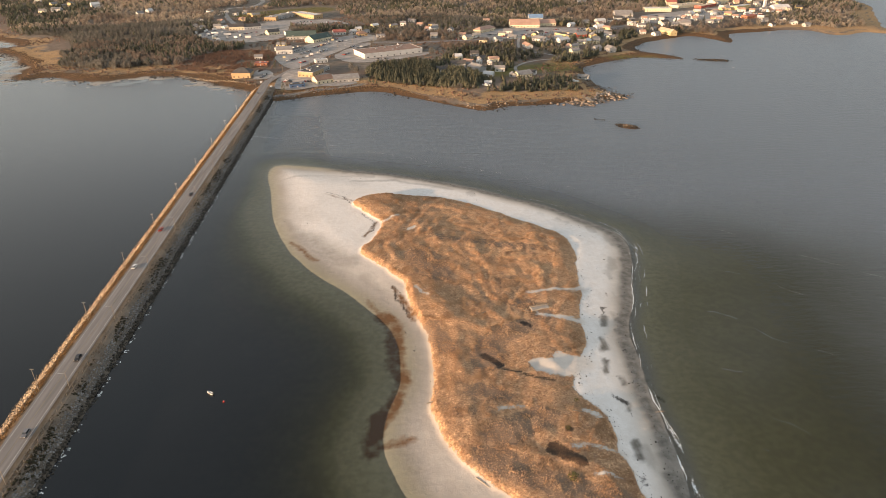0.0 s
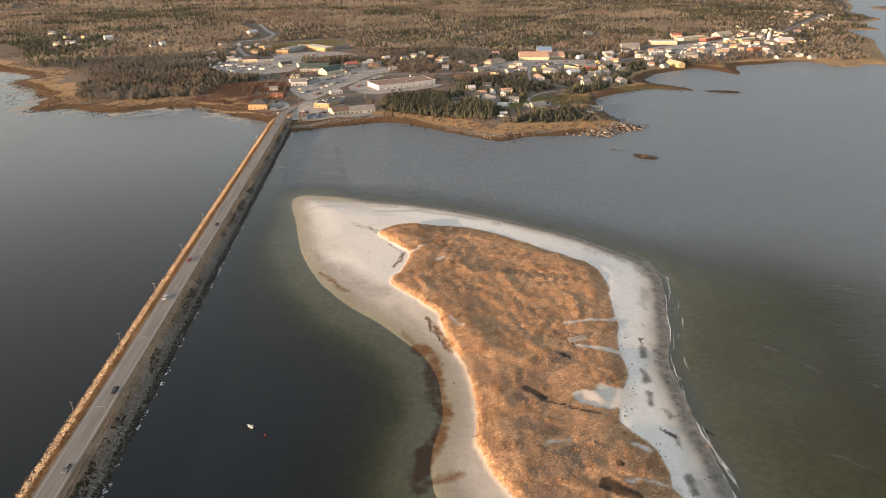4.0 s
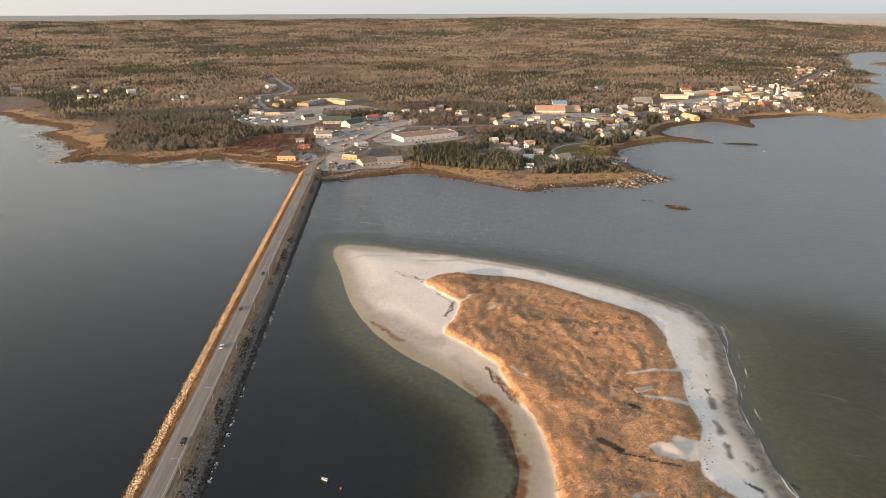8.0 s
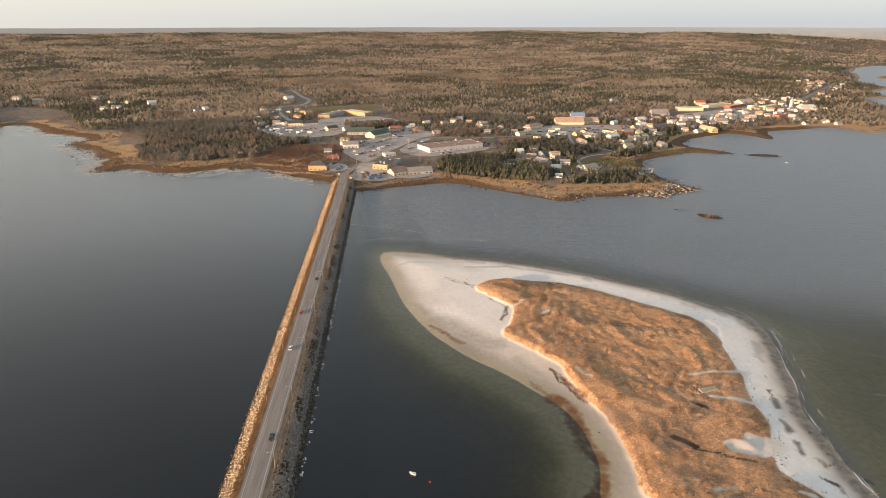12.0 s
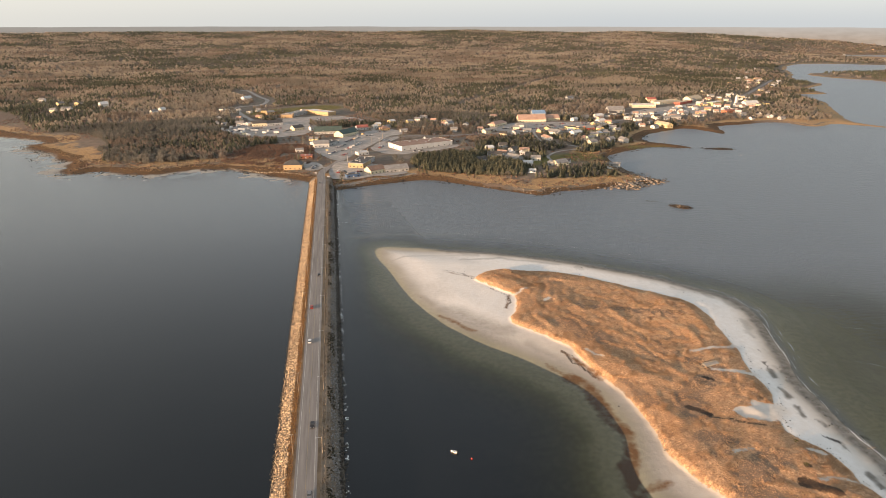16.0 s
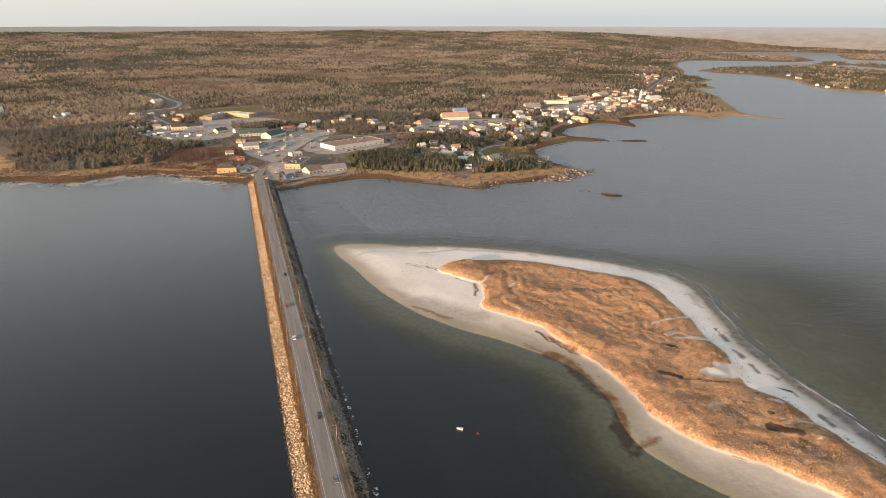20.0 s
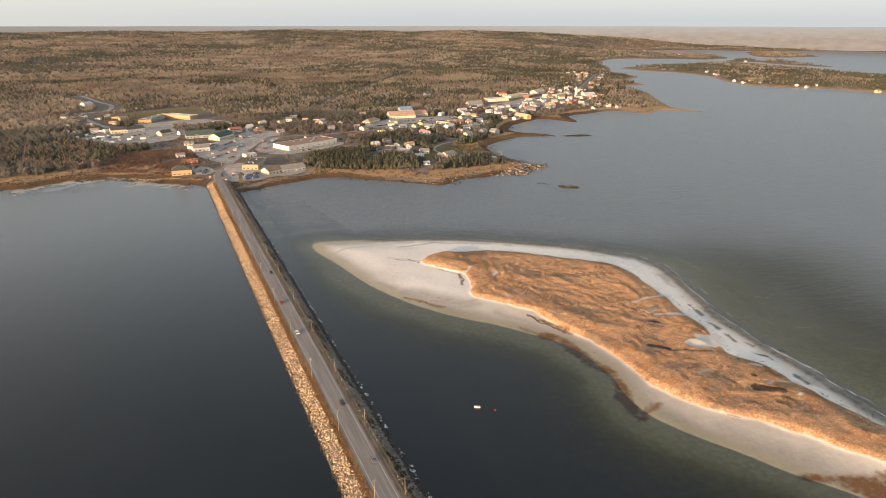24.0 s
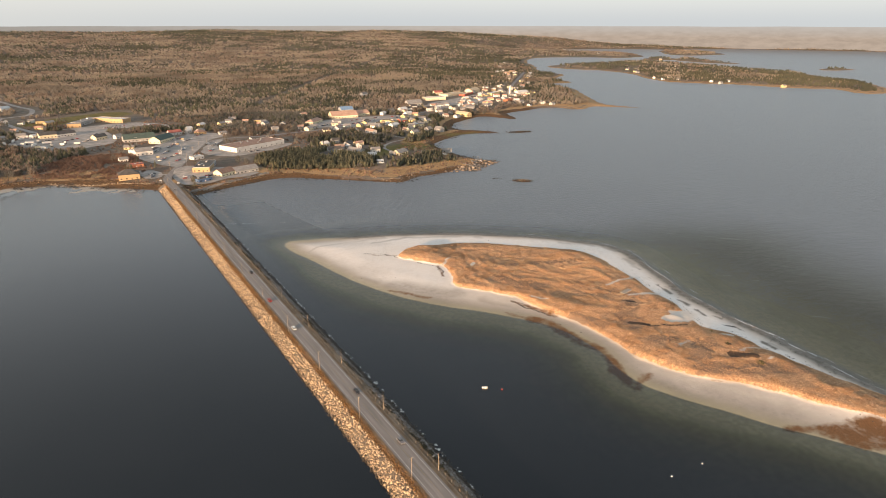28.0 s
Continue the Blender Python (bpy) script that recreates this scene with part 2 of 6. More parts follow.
# water: dark body with painted sky sheen, clear where the sea bed lies shallow, ruffled by the wind
def make_water():
    p = Paint("water", 0.16, 0.0, 0.5)
    p.b.inputs["IOR"].default_value = 1.333
    swell = p.noise(0.16, 4, 0.65, (0.32, 1.0, 1.0))
    ripple = p.noise(0.34, 6, 0.68, (0.42, 1.0, 1.0))
    chop = p.attr("chop")
    height = p.calc("ADD", p.calc("MULTIPLY", swell, p.span(chop, 0.1, 1, 0.03, 3.0)), p.calc("MULTIPLY", ripple, p.span(chop, 0, 1, 0.13, 3.2)))
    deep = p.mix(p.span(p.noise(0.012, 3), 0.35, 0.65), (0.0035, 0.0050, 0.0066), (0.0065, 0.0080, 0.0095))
    # pale blue-grey of reflected sky, painted into the water's own colour
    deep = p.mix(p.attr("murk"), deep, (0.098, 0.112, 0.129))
    col = p.mix(p.attr("green"), deep, (0.029, 0.0285, 0.0110))
    p.put(p.b.inputs["Specular IOR Level"], p.span(p.attr("green"), 0, 1, 0.5, 0.22))
    froth = p.noise(0.9, 4, 0.7, (1.0, 1.0, 1.0))
    foam = p.span(p.calc("MULTIPLY", p.attr("foam"), froth), 0.25, 0.36)
    col = p.mix(foam, col, (0.72, 0.72, 0.70))
    rough = p.mix(foam, p.span(chop, 0, 1, 0.10, 0.30), (0.8, 0.8, 0.8))
    p.done(col, height, 0.55, 0.5, rough)
    out = [n for n in p.t.nodes if n.type == "OUTPUT_MATERIAL"][0]
    see = p.node("ShaderNodeBsdfTransparent", Color=p.mix(p.attr("thin"), (0.86, 0.82, 0.54), (0.98, 0.97, 0.93)))
    blend = p.t.nodes.new("ShaderNodeMixShader")
    p.put(blend.inputs[0], p.calc("MULTIPLY", p.attr("clear"), p.calc("SUBTRACT", 1.0, foam)))
    gloss = p.node("ShaderNodeBsdfGlossy", Roughness=rough, Normal=p.b.inputs["Normal"].links[0].from_socket)
    shallow = p.t.nodes.new("ShaderNodeMixShader")
    p.put(shallow.inputs[0], p.node("ShaderNodeFresnel", IOR=1.333).outputs[0]), p.put(shallow.inputs[1], see.outputs[0]), p.put(shallow.inputs[2], gloss.outputs[0])
    p.put(blend.inputs[1], p.b.outputs[0]), p.put(blend.inputs[2], shallow.outputs[0])
    p.put(out.inputs["Surface"], blend.outputs[0])
    return p.m


def make_isle():
    p = Paint("sand_and_dune_grass", 0.92, 0.0, 0.2)
    fine, mid, big = p.noise(2.2, 6, 0.65), p.noise(0.35, 4), p.noise(0.05, 3)
    sand = p.mix(p.span(big, 0.35, 0.65), (0.47, 0.415, 0.355), (0.585, 0.52, 0.45))
    sand = p.mix(p.span(mid, 0.4, 0.7, 0, 0.4), sand, (0.38, 0.315, 0.255))
    sand = p.mix(p.calc("MULTIPLY", p.attr("pale"), p.span(p.calc("ADD", fine, mid), 0.75, 1.15, 0.55, 1.0)), sand, (0.70, 0.665, 0.625))
    sand = p.mix(p.attr("wet"), sand, p.mix(p.span(mid, 0.35, 0.65), (0.130, 0.117, 0.099), (0.215, 0.196, 0.170)))
    weed = p.mix(p.span(fine, 0.35, 0.65), (0.098, 0.050, 0.023), (0.190, 0.100, 0.046))
    grain = p.noise(1.1, 9, 0.72)
    grass = p.mix(p.span(grain, 0.40, 0.60), (0.27, 0.155, 0.088), (0.72, 0.465, 0.265))
    grass = p.mix(p.span(mid, 0.42, 0.68, 0, 0.75), grass, (0.30, 0.182, 0.112))
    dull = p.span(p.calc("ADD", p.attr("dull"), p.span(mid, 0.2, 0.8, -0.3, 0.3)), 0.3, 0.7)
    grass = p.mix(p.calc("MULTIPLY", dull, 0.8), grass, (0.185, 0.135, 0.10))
    veg = p.span(p.calc("ADD", p.attr("veg"), p.span(grain, 0.25, 0.75, -0.38, 0.38)), 0.4, 0.6)
    col = p.mix(veg, sand, grass)
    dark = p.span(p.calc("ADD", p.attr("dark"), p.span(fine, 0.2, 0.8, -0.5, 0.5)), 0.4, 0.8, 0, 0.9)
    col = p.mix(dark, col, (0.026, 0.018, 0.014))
    bed = p.mix(p.span(p.calc("ADD", mid, p.calc("MULTIPLY", big, 0.5)), 0.62, 0.85), (0.42, 0.362, 0.228), (0.33, 0.284, 0.178))
    col = p.mix(p.attr("bed"), col, bed)
    col = p.mix(p.span(p.calc("ADD", p.attr("weed"), p.span(mid, 0.2, 0.8, -0.3, 0.3)), 0.2, 0.85), col, weed)
    return p.done(col, p.calc("ADD", p.calc("MULTIPLY", p.calc("ADD", fine, grain), p.span(veg, 0, 1, 0.08, 0.8)), p.calc("MULTIPLY", mid, 0.4)), 0.85, 0.5)


def make_land():
    p = Paint("land", 0.95, 0.0, 0.15)
    fine, mid, big = p.noise(0.9, 5, 0.65), p.noise(0.12, 4), p.noise(0.012, 3)
    floor = p.mix(p.span(mid, 0.35, 0.65), (0.115, 0.099, 0.080), (0.190, 0.158, 0.126))
    floor = p.mix(p.span(big, 0.45, 0.6, 0, 0.7), floor, (0.150, 0.105, 0.078))
    gold = p.mix(p.span(fine, 0.3, 0.7), (0.20, 0.130, 0.070), (0.43, 0.285, 0.148))
    col = p.mix(p.span(p.calc("ADD", p.attr("gold"), p.span(mid, 0.2, 0.8, -0.3, 0.3)), 0.35, 0.65), floor, gold)
    tide = p.mix(p.span(fine, 0.38, 0.62), (0.035, 0.023, 0.014), (0.17, 0.095, 0.045))
    col = p.mix(p.span(p.calc("ADD", p.attr("tide"), p.span(mid, 0.2, 0.8, -0.35, 0.35)), 0.4, 0.6), col, tide)
    col = p.mix(p.attr("mud"), col, p.mix(p.span(fine, 0.35, 0.65), (0.24, 0.22, 0.19), (0.40, 0.375, 0.335)))
    lawn = p.mix(p.span(mid, 0.35, 0.65), (0.10, 0.095, 0.030), (0.16, 0.125, 0.045))
    col = p.mix(p.attr("lawn"), col, lawn)
    return p.done(col, fine, 0.5, 0.5)


def make_asphalt(name, a, b, stretch):
    p = Paint(name, 0.9, 0.0, 0.3)
    big, fine = p.noise(0.25, 4, 0.6, stretch), p.noise(8, 4)
    return p.done(p.mix(p.span(p.calc("ADD", p.calc("MULTIPLY", big, 0.75), p.calc("MULTIPLY", fine, 0.25)), 0.35, 0.65), a, b), fine, 0.2, 0.01)


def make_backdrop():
    """Glowing backdrop of far wooded hills, with haze painted in towards their crest."""
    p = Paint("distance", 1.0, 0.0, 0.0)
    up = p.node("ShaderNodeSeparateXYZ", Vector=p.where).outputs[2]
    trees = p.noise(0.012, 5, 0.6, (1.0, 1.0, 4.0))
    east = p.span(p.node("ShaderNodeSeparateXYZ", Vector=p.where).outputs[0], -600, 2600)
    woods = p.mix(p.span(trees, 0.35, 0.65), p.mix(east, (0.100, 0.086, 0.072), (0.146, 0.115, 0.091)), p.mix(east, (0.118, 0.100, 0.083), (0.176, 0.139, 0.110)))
    painted_haze = p.mix(p.span(p.calc("ADD", up, p.span(trees, 0.2, 0.8, -8, 8)), 70, 150), woods, p.mix(east, (0.122, 0.114, 0.104), (0.182, 0.168, 0.154)))
    glow = p.node("ShaderNodeEmission", Color=painted_haze, Strength=1.0)
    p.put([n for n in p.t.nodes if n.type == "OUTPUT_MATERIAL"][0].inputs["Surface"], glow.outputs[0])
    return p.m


WATER, ISLE, LAND, DISTANCE = make_water(), make_isle(), make_land(), make_backdrop()
ROAD = make_asphalt("worn_asphalt", (0.15, 0.138, 0.128), (0.245, 0.222, 0.205), (3.0, 0.12, 1.0))
LOT = make_asphalt("grey_lot", (0.20, 0.185, 0.17), (0.36, 0.33, 0.30), (0.5, 0.5, 1.0))
TAN_ROCK = tinted("shore_granite", ((0.10, 0.08, 0.06), (0.20, 0.16, 0.12), (0.32, 0.26, 0.20), (0.15, 0.12, 0.095)), 0.85, "island", 0.5)
CALM = Paint("still_water", 0.05, 0.0, 0.5).done((0.012, 0.012, 0.011))
LINE = plain("road_paint", (0.26, 0.25, 0.23), (0.46, 0.44, 0.41), 2)
YELLOW_LINE = plain("yellow_paint", (0.26, 0.205, 0.12), (0.34, 0.26, 0.14), 2)
EAST_VERGE = plain("gravel_verge", (0.115, 0.090, 0.066), (0.215, 0.168, 0.124), 1.2, 0.95, 0.6, 0.15)
VERGE = plain("dirt_verge", (0.13, 0.085, 0.050), (0.26, 0.175, 0.105), 1.2, 0.95, 0.6, 0.15)
RUBBLE = plain("rubble_core", (0.06, 0.05, 0.04), (0.17, 0.14, 0.105), 2.0, 0.95, 0.8, 0.3)
# granite in two tones: sunlight painted into the west bank's, shade into the east's
PALE_LIT_ROCK = tinted("pale_granite", ((0.22, 0.165, 0.11), (0.46, 0.35, 0.225), (0.60, 0.47, 0.315), (0.35, 0.27, 0.185), (0.15, 0.112, 0.078)), 0.85, "island", 0.5)
GREY_SHADE_ROCK = tinted("grey_granite", ((0.12, 0.117, 0.112), (0.21, 0.203, 0.195), (0.31, 0.297, 0.283), (0.16, 0.148, 0.136)), 0.85, "island", 0.5)
WET_ROCK = tinted("weed_covered_rock", ((0.018, 0.016, 0.013), (0.035, 0.028, 0.02), (0.05, 0.04, 0.028)), 0.5, "island", 0.5)
TUFT = tinted("dune_grass", ((0.50, 0.300, 0.165), (0.61, 0.390, 0.230), (0.42, 0.250, 0.140), (0.64, 0.45, 0.275), (0.32, 0.21, 0.14)), 0.9, "tree")
DRY_GRASS = tinted("dry_grass", ((0.22, 0.115, 0.045), (0.36, 0.20, 0.08), (0.16, 0.09, 0.04)), 0.9)
DULL_GRASS_BLADE = tinted("dull_weeds", ((0.15, 0.105, 0.065), (0.22, 0.15, 0.09), (0.10, 0.078, 0.052)), 0.9)
CONIFER = tinted("spruce", ((0.092, 0.098, 0.068), (0.136, 0.136, 0.090), (0.182, 0.168, 0.106), (0.112, 0.115, 0.080)), 0.9, "tree", sheer=0.3)
RUSTY = tinted("rusty_twigs", ((0.255, 0.205, 0.165), (0.350, 0.275, 0.212), (0.225, 0.188, 0.156), (0.385, 0.295, 0.225)), 0.95, "tree", sheer=0.6)
STRAW = tinted("shore_straw", ((0.38, 0.255, 0.130), (0.55, 0.375, 0.190), (0.32, 0.21, 0.105)), 0.9, "tree")
# bare twigs in two tones: near ones painted darker for shade, far lighter for haze
SHADED_TWIGS = tinted("alder_twigs", ((0.160, 0.156, 0.138), (0.222, 0.212, 0.184), (0.266, 0.246, 0.208), (0.180, 0.174, 0.155), (0.300, 0.270, 0.222)), 0.95, "tree", sheer=0.6)
HAZED_TWIGS = tinted("bare_twigs", ((0.272, 0.242, 0.202), (0.356, 0.306, 0.244), (0.424, 0.356, 0.274), (0.312, 0.274, 0.225), (0.458, 0.374, 0.281)), 0.95, "tree", sheer=0.6)
RUSSET = tinted("russet_scrub", ((0.20, 0.128, 0.098), (0.29, 0.182, 0.132), (0.19, 0.145, 0.115)), 0.95, "tree", sheer=0.4)
BARK = plain("bark", (0.05, 0.036, 0.025), (0.12, 0.09, 0.065), 3)
GLASS = Paint("window_glass", 0.08, 0.0, 0.6).done((0.03, 0.035, 0.04))
TIMBER = plain("weathered_timber", (0.19, 0.155, 0.115), (0.34, 0.28, 0.21), 2)
STEEL = plain("galvanised_steel", (0.30, 0.30, 0.29), (0.5, 0.49, 0.47), 2, 0.45, 0.1, 0.01, 0.7)
RUBBER = plain("rubber", (0.012, 0.012, 0.012), (0.03, 0.03, 0.03), 5)
HULL = plain("white_gelcoat", (0.62, 0.62, 0.60), (0.78, 0.78, 0.76), 2, 0.4)
RED = plain("red_plastic", (0.45, 0.03, 0.02), (0.6, 0.05, 0.03), 4, 0.5)
WALLS = {
    "tan": plain("tan_siding", (0.36, 0.25, 0.135), (0.46, 0.33, 0.19), 1), "brick": plain("brick_red_wall", (0.30, 0.12, 0.07), (0.42, 0.18, 0.10), 2),
    "white": plain("white_siding", (0.49, 0.475, 0.45), (0.64, 0.62, 0.59), 1), "cream": plain("cream_siding", (0.58, 0.51, 0.36), (0.70, 0.62, 0.46), 1),
    "grey": plain("grey_siding", (0.26, 0.26, 0.26), (0.38, 0.38, 0.37), 1), "dark": plain("dark_siding", (0.06, 0.055, 0.05), (0.11, 0.10, 0.09), 1),
    "blue": plain("blue_panel", (0.05, 0.09, 0.17), (0.09, 0.15, 0.26), 1), "yellow": plain("yellow_siding", (0.50, 0.40, 0.20), (0.60, 0.48, 0.27), 1),
    "red": plain("red_panel", (0.36, 0.085, 0.06), (0.46, 0.13, 0.09), 1),
}
ROOFS = {
    "dark": plain("dark_shingles", (0.045, 0.042, 0.04), (0.095, 0.088, 0.082), 1.5), "grey": plain("grey_shingles", (0.16, 0.155, 0.15), (0.26, 0.25, 0.24), 1.5),
    "red": plain("red_roof", (0.26, 0.085, 0.065), (0.36, 0.13, 0.10), 1), "redbrown": plain("gravel_roof", (0.17, 0.105, 0.075), (0.27, 0.175, 0.13), 1),
    "green": plain("green_steel_roof", (0.045, 0.068, 0.058), (0.07, 0.098, 0.084), 1), "white": plain("white_roof", (0.44, 0.44, 0.43), (0.58, 0.57, 0.56), 1),
    "salmon": plain("salmon_shingles", (0.32, 0.20, 0.145), (0.43, 0.28, 0.21), 1), "blue": plain("blue_steel_roof", (0.12, 0.20, 0.32), (0.18, 0.28, 0.42), 1),
    "tan": plain("tan_roof", (0.42, 0.33, 0.22), (0.54, 0.43, 0.30), 1),
}
CAR_PAINTS = [Paint("car_paint", 0.3, 0.2).done(c) for c in ((0.5, 0.5, 0.5), (0.02, 0.02, 0.025), (0.65, 0.65, 0.64), (0.3, 0.03, 0.02), (0.06, 0.08, 0.14), (0.16, 0.16, 0.17))]

# ---- the plan: shorelines ----
WEST_SHORE = [(-4800, 1700), (-2600, 1350), (-1400, 1260), (-900, 1180), (-800, 1165), (-726, 1205), (-640, 1110), (-604, 1089), (-545, 1040), (-560, 1005), (-503, 935), (-455, 870), (-440, 806), (-398, 812), (-341, 787), (-294, 805), (-238, 795), (-190, 752), (-152, 720)]
EAST_SHORE = [(-122, 678), (-102, 683), (-77, 694), (-44, 704), (-11, 706), (17, 681), (49, 653), (89, 620), (113, 632), (140, 635), (160, 636), (182, 642), (196, 629), (220, 649), (246, 656), (236, 687), (229, 714), (231, 755), (239, 804), (262, 826), (297, 847), (333, 862), (384, 846), (379, 868), (348, 905), (352, 935), (382, 971), (452, 1014), (481, 1004), (502, 950), (537, 1028), (596, 1043), (629, 1055)]
POINT_SHORE = [(682, 1050), (687, 1010), (718, 1003), (764, 1025), (827, 962), (808, 1040), (868, 1146), (904, 1213), (981, 1333), (1033, 1490), (1111, 1495), (1165, 1629), (1296, 1743), (1312, 1887), (1480, 2130), (1638, 2383), (1903, 2640), (2168, 2525), (2260, 2420), (2480, 2480), (2620, 2750), (2450, 3000), (2274, 3212), (2703, 3351), (3091, 3235), (3279, 3022), (3750, 2850), (3950, 2480), (4250, 2110), (5200, 2000), (5200, 6000), (-4800, 6000)]
OUTER_ISLE = [(1547, 2117), (1489, 1957), (1540, 1856), (1538, 1755), (1503, 1621), (1380, 1400), (1398, 1305), (1470, 1211), (1500, 1102), (1543, 1020), (1580, 973), (1535, 900), (1558, 858), (1640, 860), (1855, 1036), (1912, 1217), (2030, 1314), (2093, 1533), (2107, 1750), (2117, 2105), (1859, 2157)]
THIN_ISLE = [(2352, 2180), (2287, 1908), (2359, 1820), (2401, 1990), (2548, 2243)]
ROUND_ISLE = [(2266, 1405), (2330, 1365), (2388, 1361), (2420, 1430), (2330, 1450)]
SKERRY_FAR = [(400, 838), (418, 828), (436, 826), (430, 838), (412, 845)]
SKERRY_NEAR = [(203, 564), (204, 556), (209, 549), (216, 547), (219, 555), (214, 562)]
MAIN = spline(WEST_SHORE + EAST_SHORE + POINT_SHORE, 3)
FAR_TONGUE = [(2978, 2802), (2740, 2533), (2744, 2422), (2862, 2389), (3031, 2403), (3154, 2571), (3206, 2762), (3100, 2900)]
MID_ISLE = [(2233, 2245), (2342, 2154), (2450, 2264), (2374, 2339)]
ISLES = [spline(s, 3) for s in (OUTER_ISLE, FAR_TONGUE, MID_ISLE, THIN_ISLE, ROUND_ISLE, SKERRY_FAR, SKERRY_NEAR)]
SAND_SHORE = spline([(-93, 470), (-91, 450), (-84, 418), (-79, 390), (-75, 372), (-69, 355), (-62, 335), (-54, 322), (-45, 307), (-30, 289), (-17, 272), (-6, 255), (-1, 236), (-1, 212), (-6, 194), (-7, 176), (-2, 157), (9, 135), (19, 115), (31, 94), (50, 60), (75, 20), (110, 20), (98, 60), (90, 108), (91, 130), (94, 150), (97, 176), (98, 198), (102, 220), (105, 240), (112, 258), (118, 275), (124, 293), (129, 308), (133, 325), (131, 342), (122, 356), (112, 368), (98, 386), (83, 398), (62, 416), (40, 431), (19, 443), (-4, 454), (-42, 468), (-67, 476), (-86, 480)], 4)
GRASS_EDGE = spline([(-26, 397), (-15, 378), (-8, 366), (-11, 348), (-19, 328), (-11, 317), (-3, 305), (4, 292), (7, 275), (10, 259), (14, 241), (15, 226), (14, 209), (13, 196), (15, 183), (19, 171), (26, 161), (34, 151), (44, 134), (52, 117), (64, 94), (80, 60), (92, 60), (84, 106), (79, 128), (76, 150), (75, 166), (75, 182), (70, 193), (68, 203), (77, 222), (82, 236), (83, 252), (89, 268), (91, 281), (95, 298), (98, 317), (96, 336), (86, 349), (73, 363), (59, 379), (44, 394), (22, 405), (-2, 409), (-16, 405)], 4)
# bare sand in the grass, dark drift, brown weed: x, y to x, y and half a width
BARE_SAND = [(60, 214, 72, 213, 5.5), (66, 219, 78, 217, 4), (63, 273, 92, 275, 1.6), (64, 255, 84, 245, 1.5), (35, 189, 46, 190, 1.3), (6, 352, 13, 353, 1.6), (59, 169, 76, 165, 1.4), (64, 154, 72, 152, 1.2), (-8, 366, 0, 372, 1.2), (10, 283, 14, 274, 1.4), (68, 186, 74, 183, 1.6)]
DARK_DRIFT = [(36, 223, 41, 216, 2.0), (40, 213, 50, 209, 1.1), (50, 208, 61, 204, 1.1), (53, 167, 60, 160, 3.0), (60, 175, 60, 176, 1.6), (56, 246, 60, 243, 1.2), (101, 194, 103, 192, 1.5), (84, 194, 87, 191, 1.4), (-49, 420, -34, 410, 0.5), (-34, 410, -28, 398, 0.7), (-21, 382, -13, 366, 0.6), (-13, 366, -14, 356, 0.9), (-14, 356, -19, 348, 0.8), (-3, 289, 0, 276, 0.9), (0, 276, 6.5, 259, 1.0)]
BROWN_WEED = [(-14, 276, -8, 262, 1.2), (-8, 262, -1, 254, 4.0), (-1, 254, -2, 240, 4.6), (-2, 240, -1, 222, 4.0), (-1, 222, 1, 212, 4.2), (1, 212, -3, 200, 3.0), (-3, 200, -8, 190, 3.8), (-9, 190, -11, 174, 4.2), (-8, 175, 2, 179, 1.6), (21, 114, 32, 107, 2.2), (34, 104, 56, 95, 5.5), (40, 95, 60, 80, 9.0), (56, 72, 76, 48, 8.0), (-3, 288, 1, 279, 0.9), (1, 279, 8, 258, 1.4), (-48, 418, -26, 399, 0.6), (-11, 369, -14, 355, 0.8), (-14, 355, -18, 347, 0.8), (-60, 345, -45, 322, 1.6)]
DULL_GRASS = [(40, 232, 36, 218, 7), (22, 296, 12, 320, 8), (48, 238, 56, 243, 6), (36, 175, 52, 184, 6), (14, 248, 20, 230, 4), (30, 165, 44, 156, 6), (20, 340, 84, 318, 3), (52, 150, 70, 140, 6), (60, 262, 68, 252, 4), (30, 200, 40, 196, 4)]


def patch(rows, x, y, soft=1.5):
    """1 inside any of the rounded strips, 0 outside."""
    best = np.full(np.shape(x), -1e9)
    for ax, ay, bx, by, r in rows:
        best = np.maximum(best, r - line_distance(np.array([(ax, ay), (bx, by)], float), x, y))
    return step(-soft, soft, best)


def land_depth(x, y):
    """Metres inland of the nearest shore."""
    d = inside(MAIN, x, y)
    for s in ISLES:
        d = np.maximum(d, inside(s, x, y))
    far = np.hypot(x, y)
    return d + fbm(x, y, 22, 3, 5) * np.clip(far / 300, 1.5, 9) + fbm(x, y, 90, 2, 8) * np.clip(far / 260 - 2, 0, 9)


def land_height(x, y, d=None):
    d = land_depth(x, y) if d is None else d
    up = 2.0 * step(0, 14, d) + 4.0 * step(10, 90, d) + 0.35 * fbm(x, y, 14, 3, 2) * step(2, 20, d) * (1 - step(60, 130, d))
    town = np.minimum(np.hypot((x + 60) / 1.2, y - 900), np.hypot(x - 350, (y - 1080) * 1.6))
    hills = (9 + 13 * fbm(x, y, 700, 3, 4)) * step(330, 1300, town) * step(60, 500, d)
    # land beyond 2.7 km is lifted to fill the camera's view below the horizon
    reach_out = np.clip((np.hypot(x + 120, y + 20) - 2700) / 2150, 0, 1)
    hills = hills + (98 * reach_out**1.6 + 5 * reach_out * fbm(x, y, 900, 3, 6)) * step(40, 420, d) * step(0.95, 0.42, np.arctan2(x + 120, y + 20))
    flat = step(-140, -200, x) * step(1300, 1000, y)
    sea = np.where(flat > 0.5, 0.0065 * d + 0.24 * fbm(x, y * 2.2, 11, 4, 35) + 0.085, d * 0.045)
    sea = np.where(d < -30, sea + (d + 30) * np.where(flat > 0.5, 0.03, 0.06), sea)
    return np.where(d > 0, up + hills, np.maximum(sea, -5))


